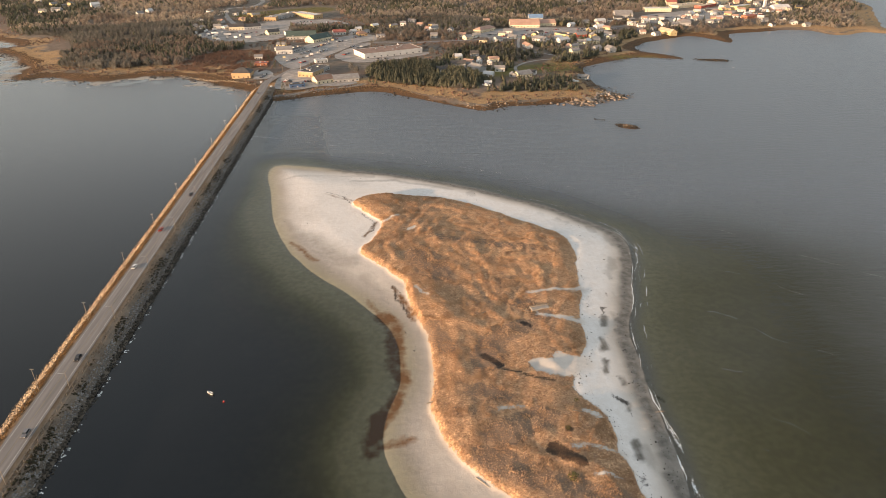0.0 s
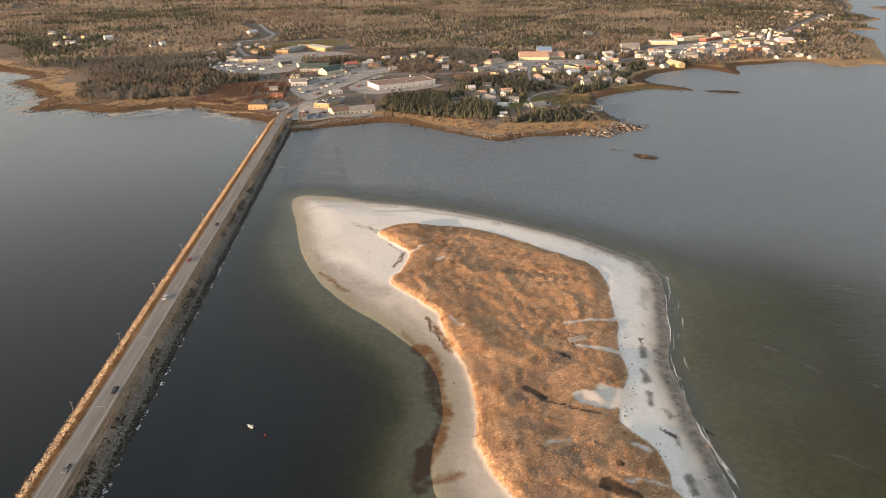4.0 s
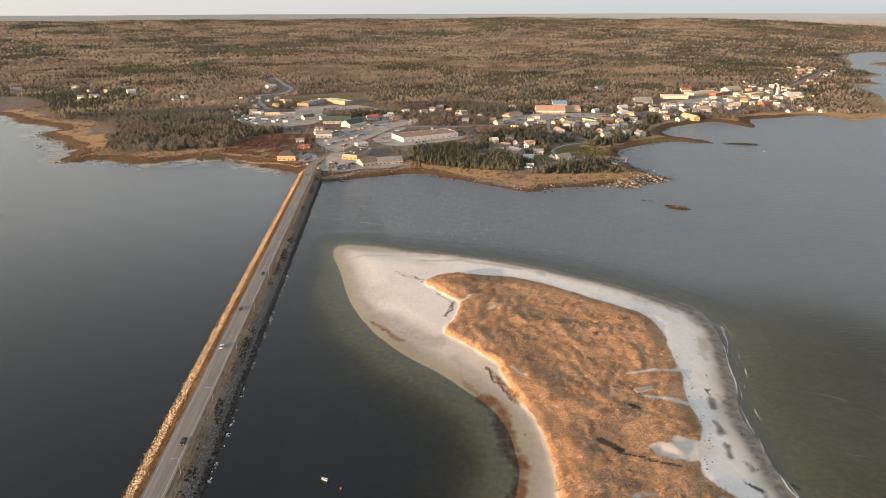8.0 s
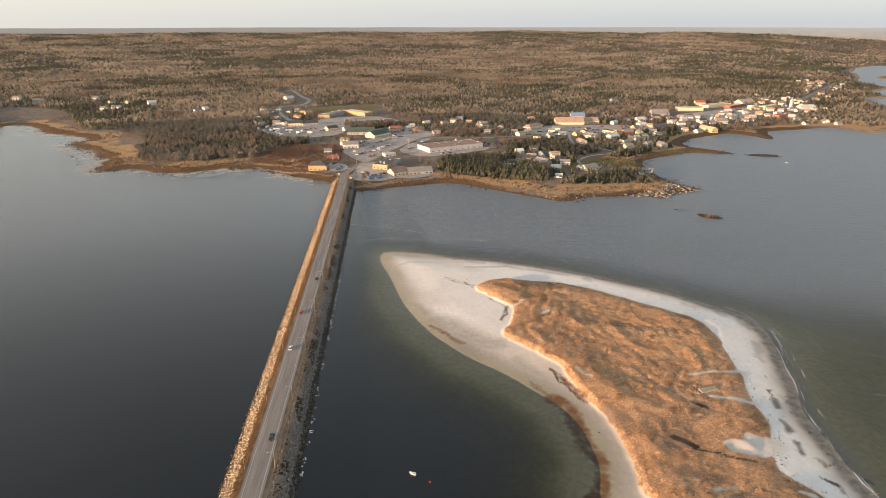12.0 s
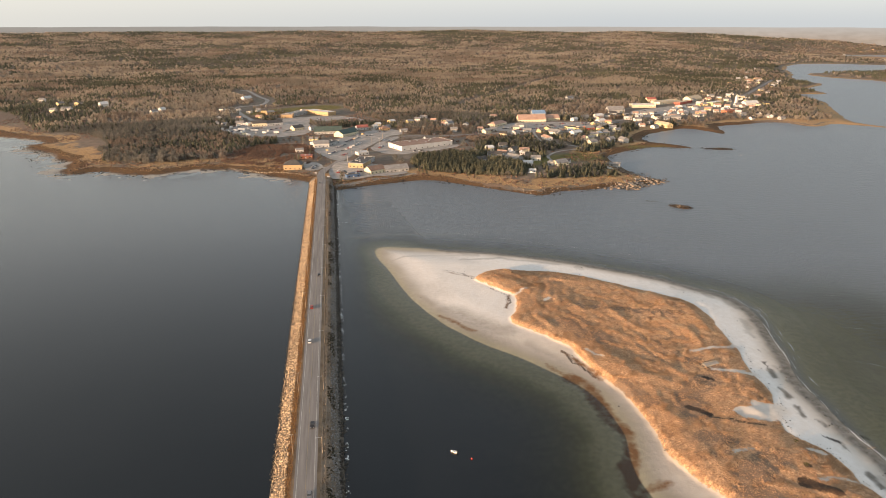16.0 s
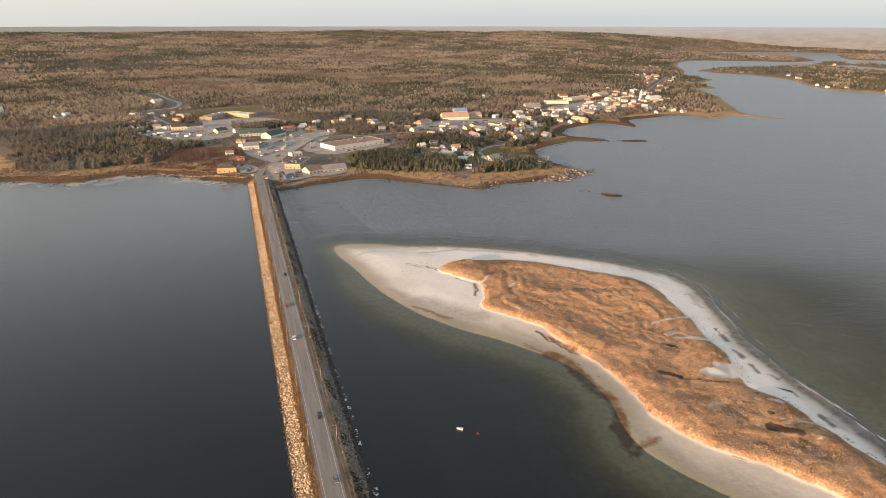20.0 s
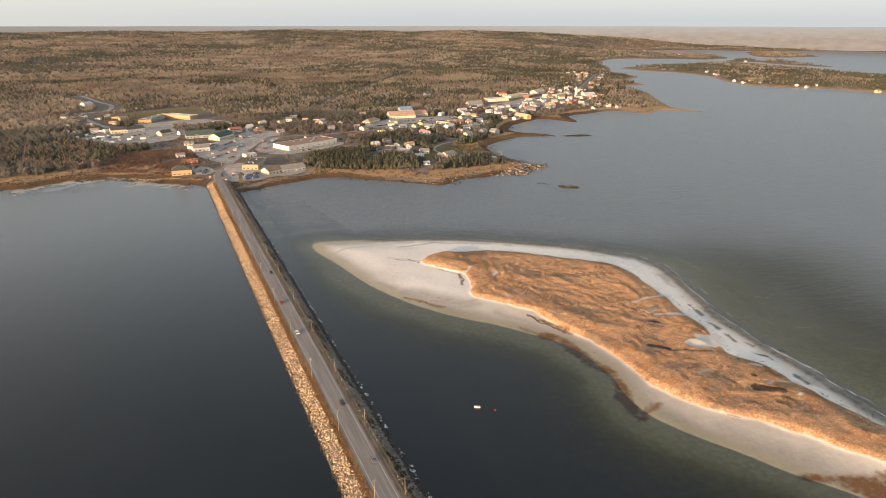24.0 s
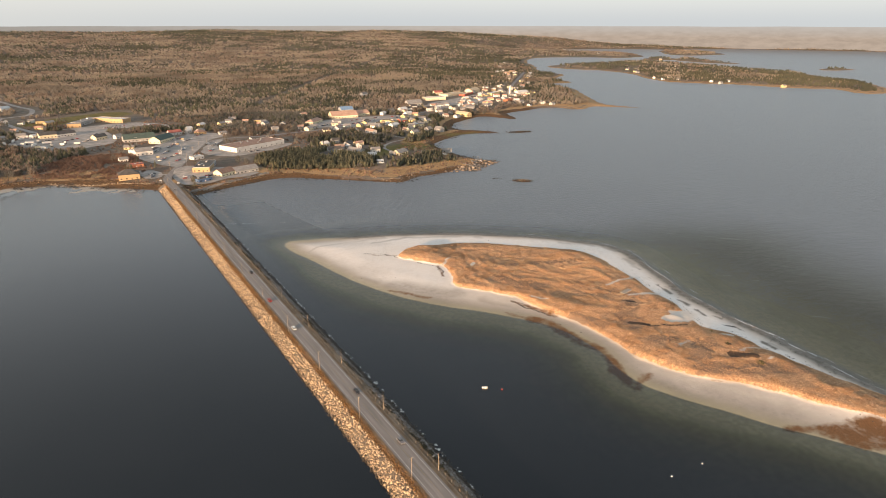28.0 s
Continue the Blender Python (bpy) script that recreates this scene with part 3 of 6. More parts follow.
def town_height(x, y):
    return float(land_height(np.array([float(x)]), np.array([float(y)]))[0])


def sand_beds(x, y):
    """Heights of the sand island and the masks that its surface takes."""
    ds = inside(SAND_SHORE, x, y) + fbm(x, y, 18, 3, 11) * 0.9
    dg = inside(GRASS_EDGE, x, y) + fbm(x, y, 9, 3, 12) * 1.6
    spine = np.interp(y, [60, 100, 200, 300, 400, 480], [82, 58, 44, 46, 10, -60])
    east = step(-12, 12, x - spine)
    west_rise, east_rise = step(-2.2, 1.4, dg + 0.8 * fbm(x, y, 5, 2, 27)) * (1.2 + 1.9 * vnoise(x / 22, y / 22, 28)), step(-2, 8, dg) * 0.7
    swirl = np.sin((dg + 15 * fbm(x, y, 48, 2, 30) + 2.5 * fbm(x, y, 11, 2, 47)) * 0.82)
    folds = step(-0.35, 0.25, fbm(x, y, 38, 3, 32)) * (0.35 + 0.65 * vnoise(x / 9, y / 9, 48)) * step(1, 6, dg)
    ridge = 1 - np.abs(fbm(x + 9 * fbm(x, y, 60, 2, 26), y * 0.8, 24, 2, 15)) * 2.2
    hump = fbm(x, y, 40, 2, 13) * 0.45 + np.maximum(ridge, 0) ** 2 * 0.8 + np.abs(fbm(x, y, 6, 3, 14)) * 0.9 + 0.21 * swirl * folds
    slope = (0.012 + 0.03 * step(390, 450, y)) * (1 - east) + east * (0.018 + 0.085 * step(300, 420, y))
    south = east * step(400, 320, y)
    up = np.maximum(ds, 0)
    slope = slope + 0.0004 * np.maximum(-ds - 60, 0) * east
    beach = np.where(ds > 0, ((1.25 * east * (1 - np.exp(-up / 19)) + (1 - east) * (0.95 * step(2, 34, up) + 0.006 * up)) * (1 - south)) + 0.094 * np.minimum(up, 27) * south, ds * slope - 0.055 * (1 - east) * np.maximum(-ds - 13 - 6 * fbm(x, y, 50, 2, 50), 0))
    z = beach + west_rise * (1 - east) + east_rise * east + step(1, 9, dg) * hump
    sand = patch(BARE_SAND, x + fbm(x, y, 7, 3, 3) * 4.0, y + fbm(x, y, 6, 3, 7) * 3.0, 2.6)
    # dull grass patches, plus shade painted into the fold troughs to bring out relief
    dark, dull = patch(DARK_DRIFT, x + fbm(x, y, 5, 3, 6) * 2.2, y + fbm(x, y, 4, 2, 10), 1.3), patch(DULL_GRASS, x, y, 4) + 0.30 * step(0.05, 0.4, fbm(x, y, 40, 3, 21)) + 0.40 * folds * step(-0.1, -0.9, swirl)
    veg = step(-0.8, 1.2, dg + 1.5) * (1 - 0.86 * sand)
    z = np.maximum(z - sand * 0.2 * step(0, 3, dg), -6.0)
    weed = patch(BROWN_WEED, x + fbm(x, y, 12, 3, 9) * 2.6, y + fbm(x, y, 9, 3, 19) * 2.0, 2.4) * (0.85 + 0.35 * fbm(x, y, 5, 3, 20))
    band = np.exp(-((ds - 3.5 - fbm(x, y, 20, 2, 17) * 2.0) / 3.2) ** 2) * east * (0.75 + 0.5 * fbm(x * 0.4, y, 3, 3, 18))
    puddle = patch([(96, 250, 94.5, 244, 1.6), (102, 248, 106, 247, 1.2), (100, 239, 103, 238, 1.4), (90, 233, 89, 225, 1.5), (87.5, 218, 85, 211, 1.4), (83, 170, 83, 163, 1.6), (91, 207, 90, 202, 0.9), (88, 190, 87, 186, 0.8)], x + fbm(x, y, 5, 3, 39) * 2.0, y + fbm(x, y, 6, 2, 40) * 2.0, 0.9)
    wrack = step(0.25, 0.5, fbm(x, y, 3.0, 3, 22)) * np.exp(-((ds - 13 - 3 * fbm(x, y, 30, 2, 23)) / 3.0) ** 2) * east * (1 - step(275, 330, y))
    pools = step(0.22, 0.4, fbm(x * 1.4, y * 0.7, 9, 2, 24)) * np.exp(-((ds - 10) / 5.0) ** 2) * east
    wet = np.clip((0.72 * step(9, -1, ds) * east + (1 - 0.45 * step(300, 360, y)) * step(27, -4, ds + 5 * fbm(x, y, 26, 3, 49)) * (1 - east)) + 0.9 * band + 0.35 * pools + puddle, 0, 1)
    wet = np.maximum(wet, 0.30 * step(0.0, 0.5, fbm(x, y, 45, 3, 25)) * (1 - east) * step(40, 10, ds))
    wet = np.maximum(wet, 0.6 * patch([(14, 146, 32, 122, 6), (-58, 352, -32, 318, 9), (-70, 380, -62, 362, 5), (-20, 300, -4, 278, 4), (6, 150, 18, 128, 5)], x + fbm(x, y, 15, 3, 29) * 6, y, 7))
    wet = np.maximum(wet, (0.60 + 0.3 * fbm(x, y, 20, 3, 52)) * (1 - east) * step(240, 150, y) * step(30, 8, ds + 6 * fbm(x, y, 30, 2, 53)))
    wet = np.maximum(wet, 0.45 * patch([(-89, 436, -84, 447, 1.4), (-84, 447, -72, 453, 1.6), (-72, 453, -50, 454, 1.2), (-50, 454, -20, 448, 1.0), (-30, 440, 0, 438, 2.0), (0, 438, 40, 420, 1.6)], x + fbm(x, y, 8, 3, 56) * 2.4, y + fbm(x, y, 7, 3, 57) * 2.4, 2.0))
    pale = np.clip(step(6, 16, ds) * ((0.12 + 0.68 * step(290, 350, y)) * (1 - east) + east) * (1 - veg) * (1 - 0.8 * sand), 0, 1)
    return z, dict(veg=veg, wet=wet, pale=pale, weed=np.maximum(weed, 0), dull=np.clip(dull, 0, 1), dark=np.clip(dark + wrack * 0.8, 0, 1), bed=step(-1, -9, ds) * 0.9 * east + (1 - east) * step(12, -5, ds) * 0.9), ds, dg, east


def grid_faces(rows, cols):
    a = np.arange(rows * cols).reshape(rows, cols)
    return np.stack([a[:-1, :-1], a[:-1, 1:], a[1:, 1:], a[1:, :-1]], -1).reshape(-1, 4)


MARSH = spline([(-777, 1235), (-662, 1121), (-511, 954), (-438, 948), (-505, 1073), (-608, 1141), (-736, 1356), (-867, 1402)], 3)

# mainland: one sheet, finer where near, far rim raised to fit the view's horizon
angles = np.radians(np.linspace(-40, 74, 500))
reach = 560 * (4840 / 560) ** (np.arange(461) / 460)
A, R = np.meshgrid(angles, reach)
GX, GY = -120 + R * np.sin(A), -20 + R * np.cos(A)
GD = land_depth(GX, GY)
GZ = land_height(GX, GY, GD)
gold = step(10, 18, GD) * (1 - step(30, 56, GD - 16 * step(-140, -180, GX) * step(1100, 950, GY) + 16 * fbm(GX, GY, 45, 3, 31))) * step(2600, 1500, R)
tide = step(27, 10, GD + 10 * fbm(GX, GY, 35, 4, 33) + 9 * step(-20, 60, GX) * step(900, 700, GY))
tide = tide * step(700, 560, GX)
gold = gold * np.clip(0.62 + 0.5 * step(-120, 0, GX) + 0.9 * fbm(GX, GY, 26, 3, 58), 0, 1)
gold = np.maximum(gold, step(17, 5, GD) * step(600, 760, GX) * step(-4, 3, GD))
marsh = step(-14, 14, inside(MARSH, GX, GY) + 12 * fbm(GX, GY, 50, 3, 38))
gold = np.maximum(gold, marsh * (0.10 + 0.4 * fbm(GX, GY, 30, 3, 55)))
lawn = patch([(-250, 1290, -140, 1352, 38), (120, 760, 210, 800, 22), (300, 860, 345, 855, 9)], GX, GY, 10)
mud = step(1, -5, GD + 7 * fbm(GX, GY, 18, 3, 54)) * step(-140, -170, GX) * step(1350, 1250, GY)
faces = grid_faces(461, 500)
deep = (GZ.ravel()[faces] < -4.5).all(1)
ground = solid("ground", np.stack([GX, GY, GZ], -1).reshape(-1, 3), faces[~deep], LAND, smooth=True, attributes=dict(mud=mud.ravel(), gold=gold.ravel(), tide=tide.ravel(), lawn=lawn.ravel()))
tagged(ground, "brown wooded coastal land with weedy rocky shores", "ground", "", "structure")

# sand island and the sea bed round it
ix, iy = np.arange(-125, 345, 1.3), np.arange(20, 520, 1.3)
IX, IY = np.meshgrid(ix, iy)
IZ, marks, IDS, IDG, IEAST = sand_beds(IX, IY)
faces = grid_faces(len(iy), len(ix))
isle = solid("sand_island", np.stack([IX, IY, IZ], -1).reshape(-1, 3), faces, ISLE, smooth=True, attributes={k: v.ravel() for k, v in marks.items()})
tagged(isle, "pale sand spit with orange dune grass in dark water", "ground", "", "structure")

# water: one sheet, finer round the island
def spread(a, b, fine, low, high):
    mid = np.arange(a, b + 0.1, fine)
    grow = fine * 1.22 ** np.arange(1, 60)
    left, right = a - np.cumsum(grow), b + np.cumsum(grow)
    return np.r_[low, left[left > low][::-1], mid, right[right < high], high]


wx, wy = spread(-125, 340, 2.7, -4900, 4900), spread(22, 518, 2.7, -3000, 4900)
WX, WY = np.meshgrid(wx, wy)
wz, _, wds, _, weast = sand_beds(WX, WY)
near = (WX > -124) & (WX < 344) & (WY > 21) & (WY < 519)
depth = np.where(near, np.maximum(-wz, 0), 9.0)
edge = step(0, 28, np.minimum(np.minimum(WX + 124, 344 - WX), np.minimum(WY - 21, 519 - WY)))
thin = np.exp(-depth / 0.45)
clear = np.exp(-depth / (1.3 + 0.45 * weast)) * np.where(near, 0.94, 0) * edge
wland = np.maximum(inside(MAIN, WX, WY), -200)
green = np.clip(step(210, 60, -wds) * weast * step(-40, 120, WX - 20), 0, 1) * step(420, 270, WY) * np.where(near, edge, 0) * np.clip(0.9 + 0.4 * fbm(WX, WY, 60, 3, 41), 0, 1)
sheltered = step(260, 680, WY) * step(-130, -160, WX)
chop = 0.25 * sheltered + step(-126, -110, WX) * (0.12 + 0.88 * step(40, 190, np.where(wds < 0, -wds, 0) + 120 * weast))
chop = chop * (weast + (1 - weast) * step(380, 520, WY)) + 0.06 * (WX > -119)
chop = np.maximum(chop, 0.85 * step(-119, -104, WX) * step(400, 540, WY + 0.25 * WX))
surf = 0.7 * np.exp(-((wds + 3.5 + 4 * fbm(WX, WY, 30, 2, 43)) / 2.0) ** 2)
foam = surf * weast * (0.25 + 0.75 * step(-0.05, 0.25, fbm(WX, WY, 16, 3, 46))) * step(430, 360, WY) * np.where(near, 1, 0)
green = np.maximum(green, 0.2 * step(60, 5, -wds) * (1 - weast) * np.where(near, edge, 0))
# painted sky sheen: partial on the far western water, strongest where it is choppy
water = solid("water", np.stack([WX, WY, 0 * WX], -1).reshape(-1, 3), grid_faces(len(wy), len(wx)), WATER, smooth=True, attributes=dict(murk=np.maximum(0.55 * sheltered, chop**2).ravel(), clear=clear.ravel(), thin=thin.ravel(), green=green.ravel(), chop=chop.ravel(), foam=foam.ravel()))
tagged(water, "dark grey sea, green over the shallow sand", "water", "", "structure")

# backdrop ring of far hills that closes the view, crest set to its horizon
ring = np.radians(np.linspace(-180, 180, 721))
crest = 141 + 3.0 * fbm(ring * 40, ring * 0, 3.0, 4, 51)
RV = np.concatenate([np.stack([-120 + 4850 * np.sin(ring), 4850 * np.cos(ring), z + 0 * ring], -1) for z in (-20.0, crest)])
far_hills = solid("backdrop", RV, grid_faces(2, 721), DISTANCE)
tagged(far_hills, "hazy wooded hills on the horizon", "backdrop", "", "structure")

# ---- causeway ----
# across: x, height
BANK = [(-155.5, -3.0), (-151.0, -0.3), (-147.5, 2.0), (-144.4, 4.2), (-142.2, 4.7), (-141.4, 4.75), (-132.2, 4.75), (-131.0, 4.65), (-128.6, 4.4), (-125.4, 2.2), (-121.6, -0.3), (-117.5, -3.0)]
by = np.arange(-260, 726, 5.0)
BX, BY = np.meshgrid([x for x, _ in BANK], by)
BZ = np.tile([z for _, z in BANK], (len(by), 1)) + 0.2 * fbm(BX, BY, 6, 3, 61)
causeway = solid("causeway", np.stack([BX, BY, BZ], -1).reshape(-1, 3), grid_faces(len(by), len(BANK)), [RUBBLE, VERGE, EAST_VERGE])
bank_tone = np.tile([0, 0, 0, 1, 1, 1, 1, 2, 2, 0, 0], len(by) - 1)
causeway.data.polygons.foreach_set("material_index", bank_tone)
tagged(causeway, "long straight rock-armoured causeway across the sound", "causeway", "", "structure")


def ribbon(name, line, offset, width, height, material, parent=None, flat=None, label="", thick=0.0):
    """A strip of road that follows a line, on the land or at a set height."""
    line = np.asarray(line, float)
    way = np.gradient(line, axis=0)
    way /= np.linalg.norm(way, axis=1)[:, None] + 1e-9
    side = np.stack([way[:, 1], -way[:, 0]], -1)
    across = np.linspace(-0.5, 0.5, 3 if width > 2 else 2)
    pts = np.stack([line + side * (offset + width * a) for a in across], 1)
    if flat is None:
        z = land_height(pts[..., 0], pts[..., 1])
        z = np.repeat(z.max(1, keepdims=True), len(across), 1) + height
    else:
        z = np.repeat(np.asarray(flat)[:, None], len(across), 1) + height
    return solid(name, np.concatenate([pts, z[..., None]], -1).reshape(-1, 3), grid_faces(len(line), len(across))[:, ::-1], material, parent, label)


# main road: over the causeway, then inland through the town
road_line = [(-136.8, y) for y in range(-255, 700, 12)] + [(-136.8, 706), (-137.5, 722), (-137, 742), (-132, 764), (-119, 794), (-100, 842), (-79, 897), (-58, 942), (-36, 969), (-6, 978), (31, 970), (84, 977), (156, 988), (194, 1001), (261, 1041), (324, 1060), (371, 1081), (423, 1110), (495, 1132), (593, 1177), (668, 1227), (762, 1330), (884, 1474), (1016, 1624), (1177, 1806)]
road_line = spline(road_line, 3, False)
rz = np.maximum(land_height(road_line[:, 0], road_line[:, 1]), 0) + 0.15
rz = np.where(road_line[:, 1] < 690, 4.95, rz)
blend = step(690, 760, road_line[:, 1])
rz = np.where(road_line[:, 1] < 765, 4.95 * (1 - blend) + np.maximum(rz, 4.95) * blend, rz)
road = ribbon("road", road_line, 0, 8.6, 0.0, ROAD, flat=rz)
tagged(road, "worn grey two-lane asphalt road", "road", "", "structure")
near_line, near_z = road_line[: int(len(road_line) * 0.62)], rz[: int(len(road_line) * 0.62)]
for off, tone, wide in ((-3.3, LINE, 0.22), (3.3, LINE, 0.22), (0.12, YELLOW_LINE, 0.10)):
    ribbon("lane_marking", near_line, off, wide, 0.02, tone, road, near_z)
rut_line = np.array([(-136.8, y) for y in np.arange(-250.0, 686.0, 12.0)])
RUT = plain("packed_dirt", (0.135, 0.103, 0.073), (0.215, 0.165, 0.118), 1.0, 0.95, 0.5, 0.08)
for off, high in ((5.9, 4.74), (7.5, 4.58)):
    tagged(ribbon("wheel_rut", rut_line, off, 0.6, 0.0, RUT, flat=np.full(len(rut_line), high)), "pale packed-dirt wheel rut on the gravel verge", "track", "", "structure")
for name, pts, wide in (
    ("hill_road", [(-348, 1703), (-330, 1702), (-290, 1570), (-264, 1494), (-271, 1411), (-309, 1385), (-310, 1339), (-279, 1229), (-241, 1140), (-215, 1100)], 9),
    ("school_road", [(-231, 1195), (-191, 1202), (-131, 1224), (-79, 1182), (-67, 1112), (-50, 980)], 7),
    ("side_road", [(-131, 770), (-148, 784), (-162, 784), (-190, 790)], 6),
    ("lane", [(193, 995), (179, 900), (215, 862), (224, 850), (180, 826), (152, 790), (148, 755)], 4),
    ("west_road", [(-1000, 1470), (-896, 1456), (-829, 1460), (-757, 1453), (-640, 1480)], 8),
):
    tagged(ribbon(name, spline(pts, 6, False), 0, wide, 0.3, LOT), "pale grey asphalt side road", "road", "", "structure")


def lot(name, pts, material, label, lift):
    from mathutils.geometry import delaunay_2d_cdt
    line = spline(pts, 5)
    line = line + np.stack([fbm(line[:, 0], line[:, 1], 12, 3, 36), fbm(line[:, 0], line[:, 1], 11, 3, 37)], -1) * 2.5
    gx, gy = np.meshgrid(np.arange(line[:, 0].min(), line[:, 0].max(), 7), np.arange(line[:, 1].min(), line[:, 1].max(), 7))
    keep = inside(line, gx, gy) > 3
    pts2 = [Vector(p) for p in line] + [Vector(p) for p in zip(gx[keep], gy[keep])]
    out = delaunay_2d_cdt(pts2, [(i, (i + 1) % len(line)) for i in range(len(line))], [], 1, 1e-4)
    v = np.array([(p.x, p.y) for p in out[0]])
    z = land_height(v[:, 0], v[:, 1]) + lift
    z = np.maximum(z, np.median(z) - 0.6)
    return tagged(solid(name, np.c_[v, z], [list(f) for f in out[2]], material), label, "car park", "", "structure")


LOTS = {
    "plaza_car_park": [(-149, 882), (-141, 924), (-120, 960), (-79, 1024), (-29, 1048), (-14, 1002), (-41, 975), (-71, 905), (-97, 845), (-112, 806), (-128, 819)],
    "harbour_car_park": [(-127, 770), (-107, 803), (-72, 775), (-38, 742), (-52, 724), (-79, 722), (-96, 712), (-113, 712), (-126, 722)],
    "store_car_park": [(-71, 888), (-40, 960), (-24, 968), (-43, 916), (-26, 868), (46, 893), (44, 872), (-28, 835), (-60, 848)],
    "truck_yard": [(-296, 1071), (-262, 1150), (-210, 1180), (-167, 1147), (-160, 1036), (-190, 1001), (-239, 990), (-270, 1024)],
    "inn_car_park": [(-157, 764), (-139, 768), (-140, 795), (-158, 806)],
    "mall_car_park": [(136, 1000), (136, 1034), (192, 1084), (274, 1083), (336, 1068), (341, 1035), (284, 1008), (232, 986), (189, 984)],
    "east_car_park": [(458, 1204), (524, 1240), (660, 1300), (654, 1246), (589, 1169), (497, 1130), (444, 1123), (436, 1152)],
    "school_car_park": [(-210, 1184), (-194, 1210), (-130, 1216), (-79, 1189), (-128, 1165), (-185, 1136)],
}
for k, (name, pts) in enumerate(LOTS.items()):
    lot(name, pts, LOT, "open grey asphalt yard with parked cars", 0.16 + 0.025 * k)

# ---- buildings ----
BUILT = []
pane_v, pane_f = boxes((-0.5, -0.05, 0.0, 0.5, 0.03, 1.0))
PANE = raw_mesh("window", pane_v, pane_f, GLASS)
DOOR_MESHES = {k: raw_mesh("door", pane_v, pane_f, m) for k, m in (("white", WALLS["white"]), ("dark", WALLS["dark"]))}
LIGHT = {"white": "white", "cream": "cream", "tan": "tan", "grey": "grey", "yellow": "yellow", "brick": "brick-red", "red": "red", "blue": "blue", "dark": "dark"}
SHADE = {"dark": "dark", "grey": "grey", "red": "red", "redbrown": "brown", "green": "green", "white": "white", "salmon": "salmon", "blue": "blue", "tan": "tan"}


def building(name, x, y, turn, w, deep, h, wall, top, form, windows=True, group=""):
    """A house or shop: its front runs w metres along the turn, it reaches deep metres back."""
    base = max(town_height(x, y), 2.0)
    root = thing(name, x, y, base, radians(turn), f"{LIGHT[wall]} {name.replace('_', ' ')} with a {SHADE[top]} {form} roof", "building", group)
    a = w / 2
    rise = 0 if form == "flat" else min(deep, w) * 0.26
    along = w >= deep
    V, F = boxes((-a, 0, -2.5, a, deep, h))
    if form == "gable":
        if along:
            V += [(-a, deep / 2, h + rise), (a, deep / 2, h + rise)]
            F += [[3, 7, 8], [7, 4, 8], [1, 2, 9], [4, 0, 8]][1:2] + [[5, 6, 9]]
        else:
            V += [(0, 0, h + rise), (0, deep, h + rise)]
            F += [[4, 5, 8], [6, 7, 9]]
    solid("wall", V, F, WALLS[wall], root)
    e = 0.5
    if form == "flat":
        t = 0.45
        RVs, RF = boxes((-a - 0.15, -0.15, h, a + 0.15, 0.2, h + t), (-a - 0.15, deep - 0.2, h, a + 0.15, deep + 0.15, h + t), (-a - 0.15, 0.2, h, -a + 0.2, deep - 0.2, h + t), (a - 0.2, 0.2, h, a + 0.15, deep - 0.2, h + t))
        solid("parapet", RVs, RF, WALLS[wall], root)
        solid("roof", *boxes((-a + 0.2, 0.2, h, a - 0.2, deep - 0.2, h + 0.2)), ROOFS[top], root)
        if w > 14:
            for k in range(2 + int(w * deep / 700)):
                px, py = (random.random() - 0.5) * w * 0.7, deep * (0.25 + 0.55 * random.random())
                solid("roof_unit", *boxes((px - 1, py - 0.8, h + 0.2, px + 1, py + 0.8, h + 1.4)), STEEL, root, "grey metal roof unit")
    else:
        t, lo = 0.25, h - 0.12
        if form == "hip":
            i = min(a, deep / 2) * 0.98
            if along:
                ridge = [(-a + i, deep / 2, h + rise), (a - i, deep / 2, h + rise)]
            else:
                ridge = [(0, i, h + rise), (0, deep - i, h + rise)]
            eave = [(-a - e, -e, lo), (a + e, -e, lo), (a + e, deep + e, lo), (-a - e, deep + e, lo)]
            RVs = eave + ridge + [(px, py, lo - t) for px, py, _ in eave]
            RF = [[0, 1, 5, 4], [1, 2, 5], [2, 3, 4, 5], [3, 0, 4]] if along else [[0, 1, 4], [1, 2, 5, 4], [2, 3, 5], [3, 0, 4, 5]]
            RF += [[6, 7, 1, 0], [7, 8, 2, 1], [8, 9, 3, 2], [9, 6, 0, 3], [9, 8, 7, 6]]
        else:
            s = rise / (deep / 2 if along else a)
            if along:
                prof = [(-e, lo - s * e), (deep / 2, h + rise + 0.06), (deep + e, lo - s * e)]
                sec = [(px, pz) for px, pz in prof] + [(px, pz + t) for px, pz in reversed(prof)]
                RVs = [(-a - e, px, pz) for px, pz in sec] + [(a + e, px, pz) for px, pz in sec]
            else:
                prof = [(-a - e, lo - s * e), (0, h + rise + 0.06), (a + e, lo - s * e)]
                sec = [(px, pz) for px, pz in prof] + [(px, pz + t) for px, pz in reversed(prof)]
                RVs = [(px, -e, pz) for px, pz in sec] + [(px, deep + e, pz) for px, pz in sec]
            RF = [[i, (i + 1) % 6, 6 + (i + 1) % 6, 6 + i] for i in range(6)] + [[5, 4, 1, 0], [4, 3, 2, 1], [6, 7, 10, 11], [7, 8, 9, 10]]
            if not along:
                RF = [f[::-1] for f in RF]
        solid("roof", RVs, RF, ROOFS[top], root)
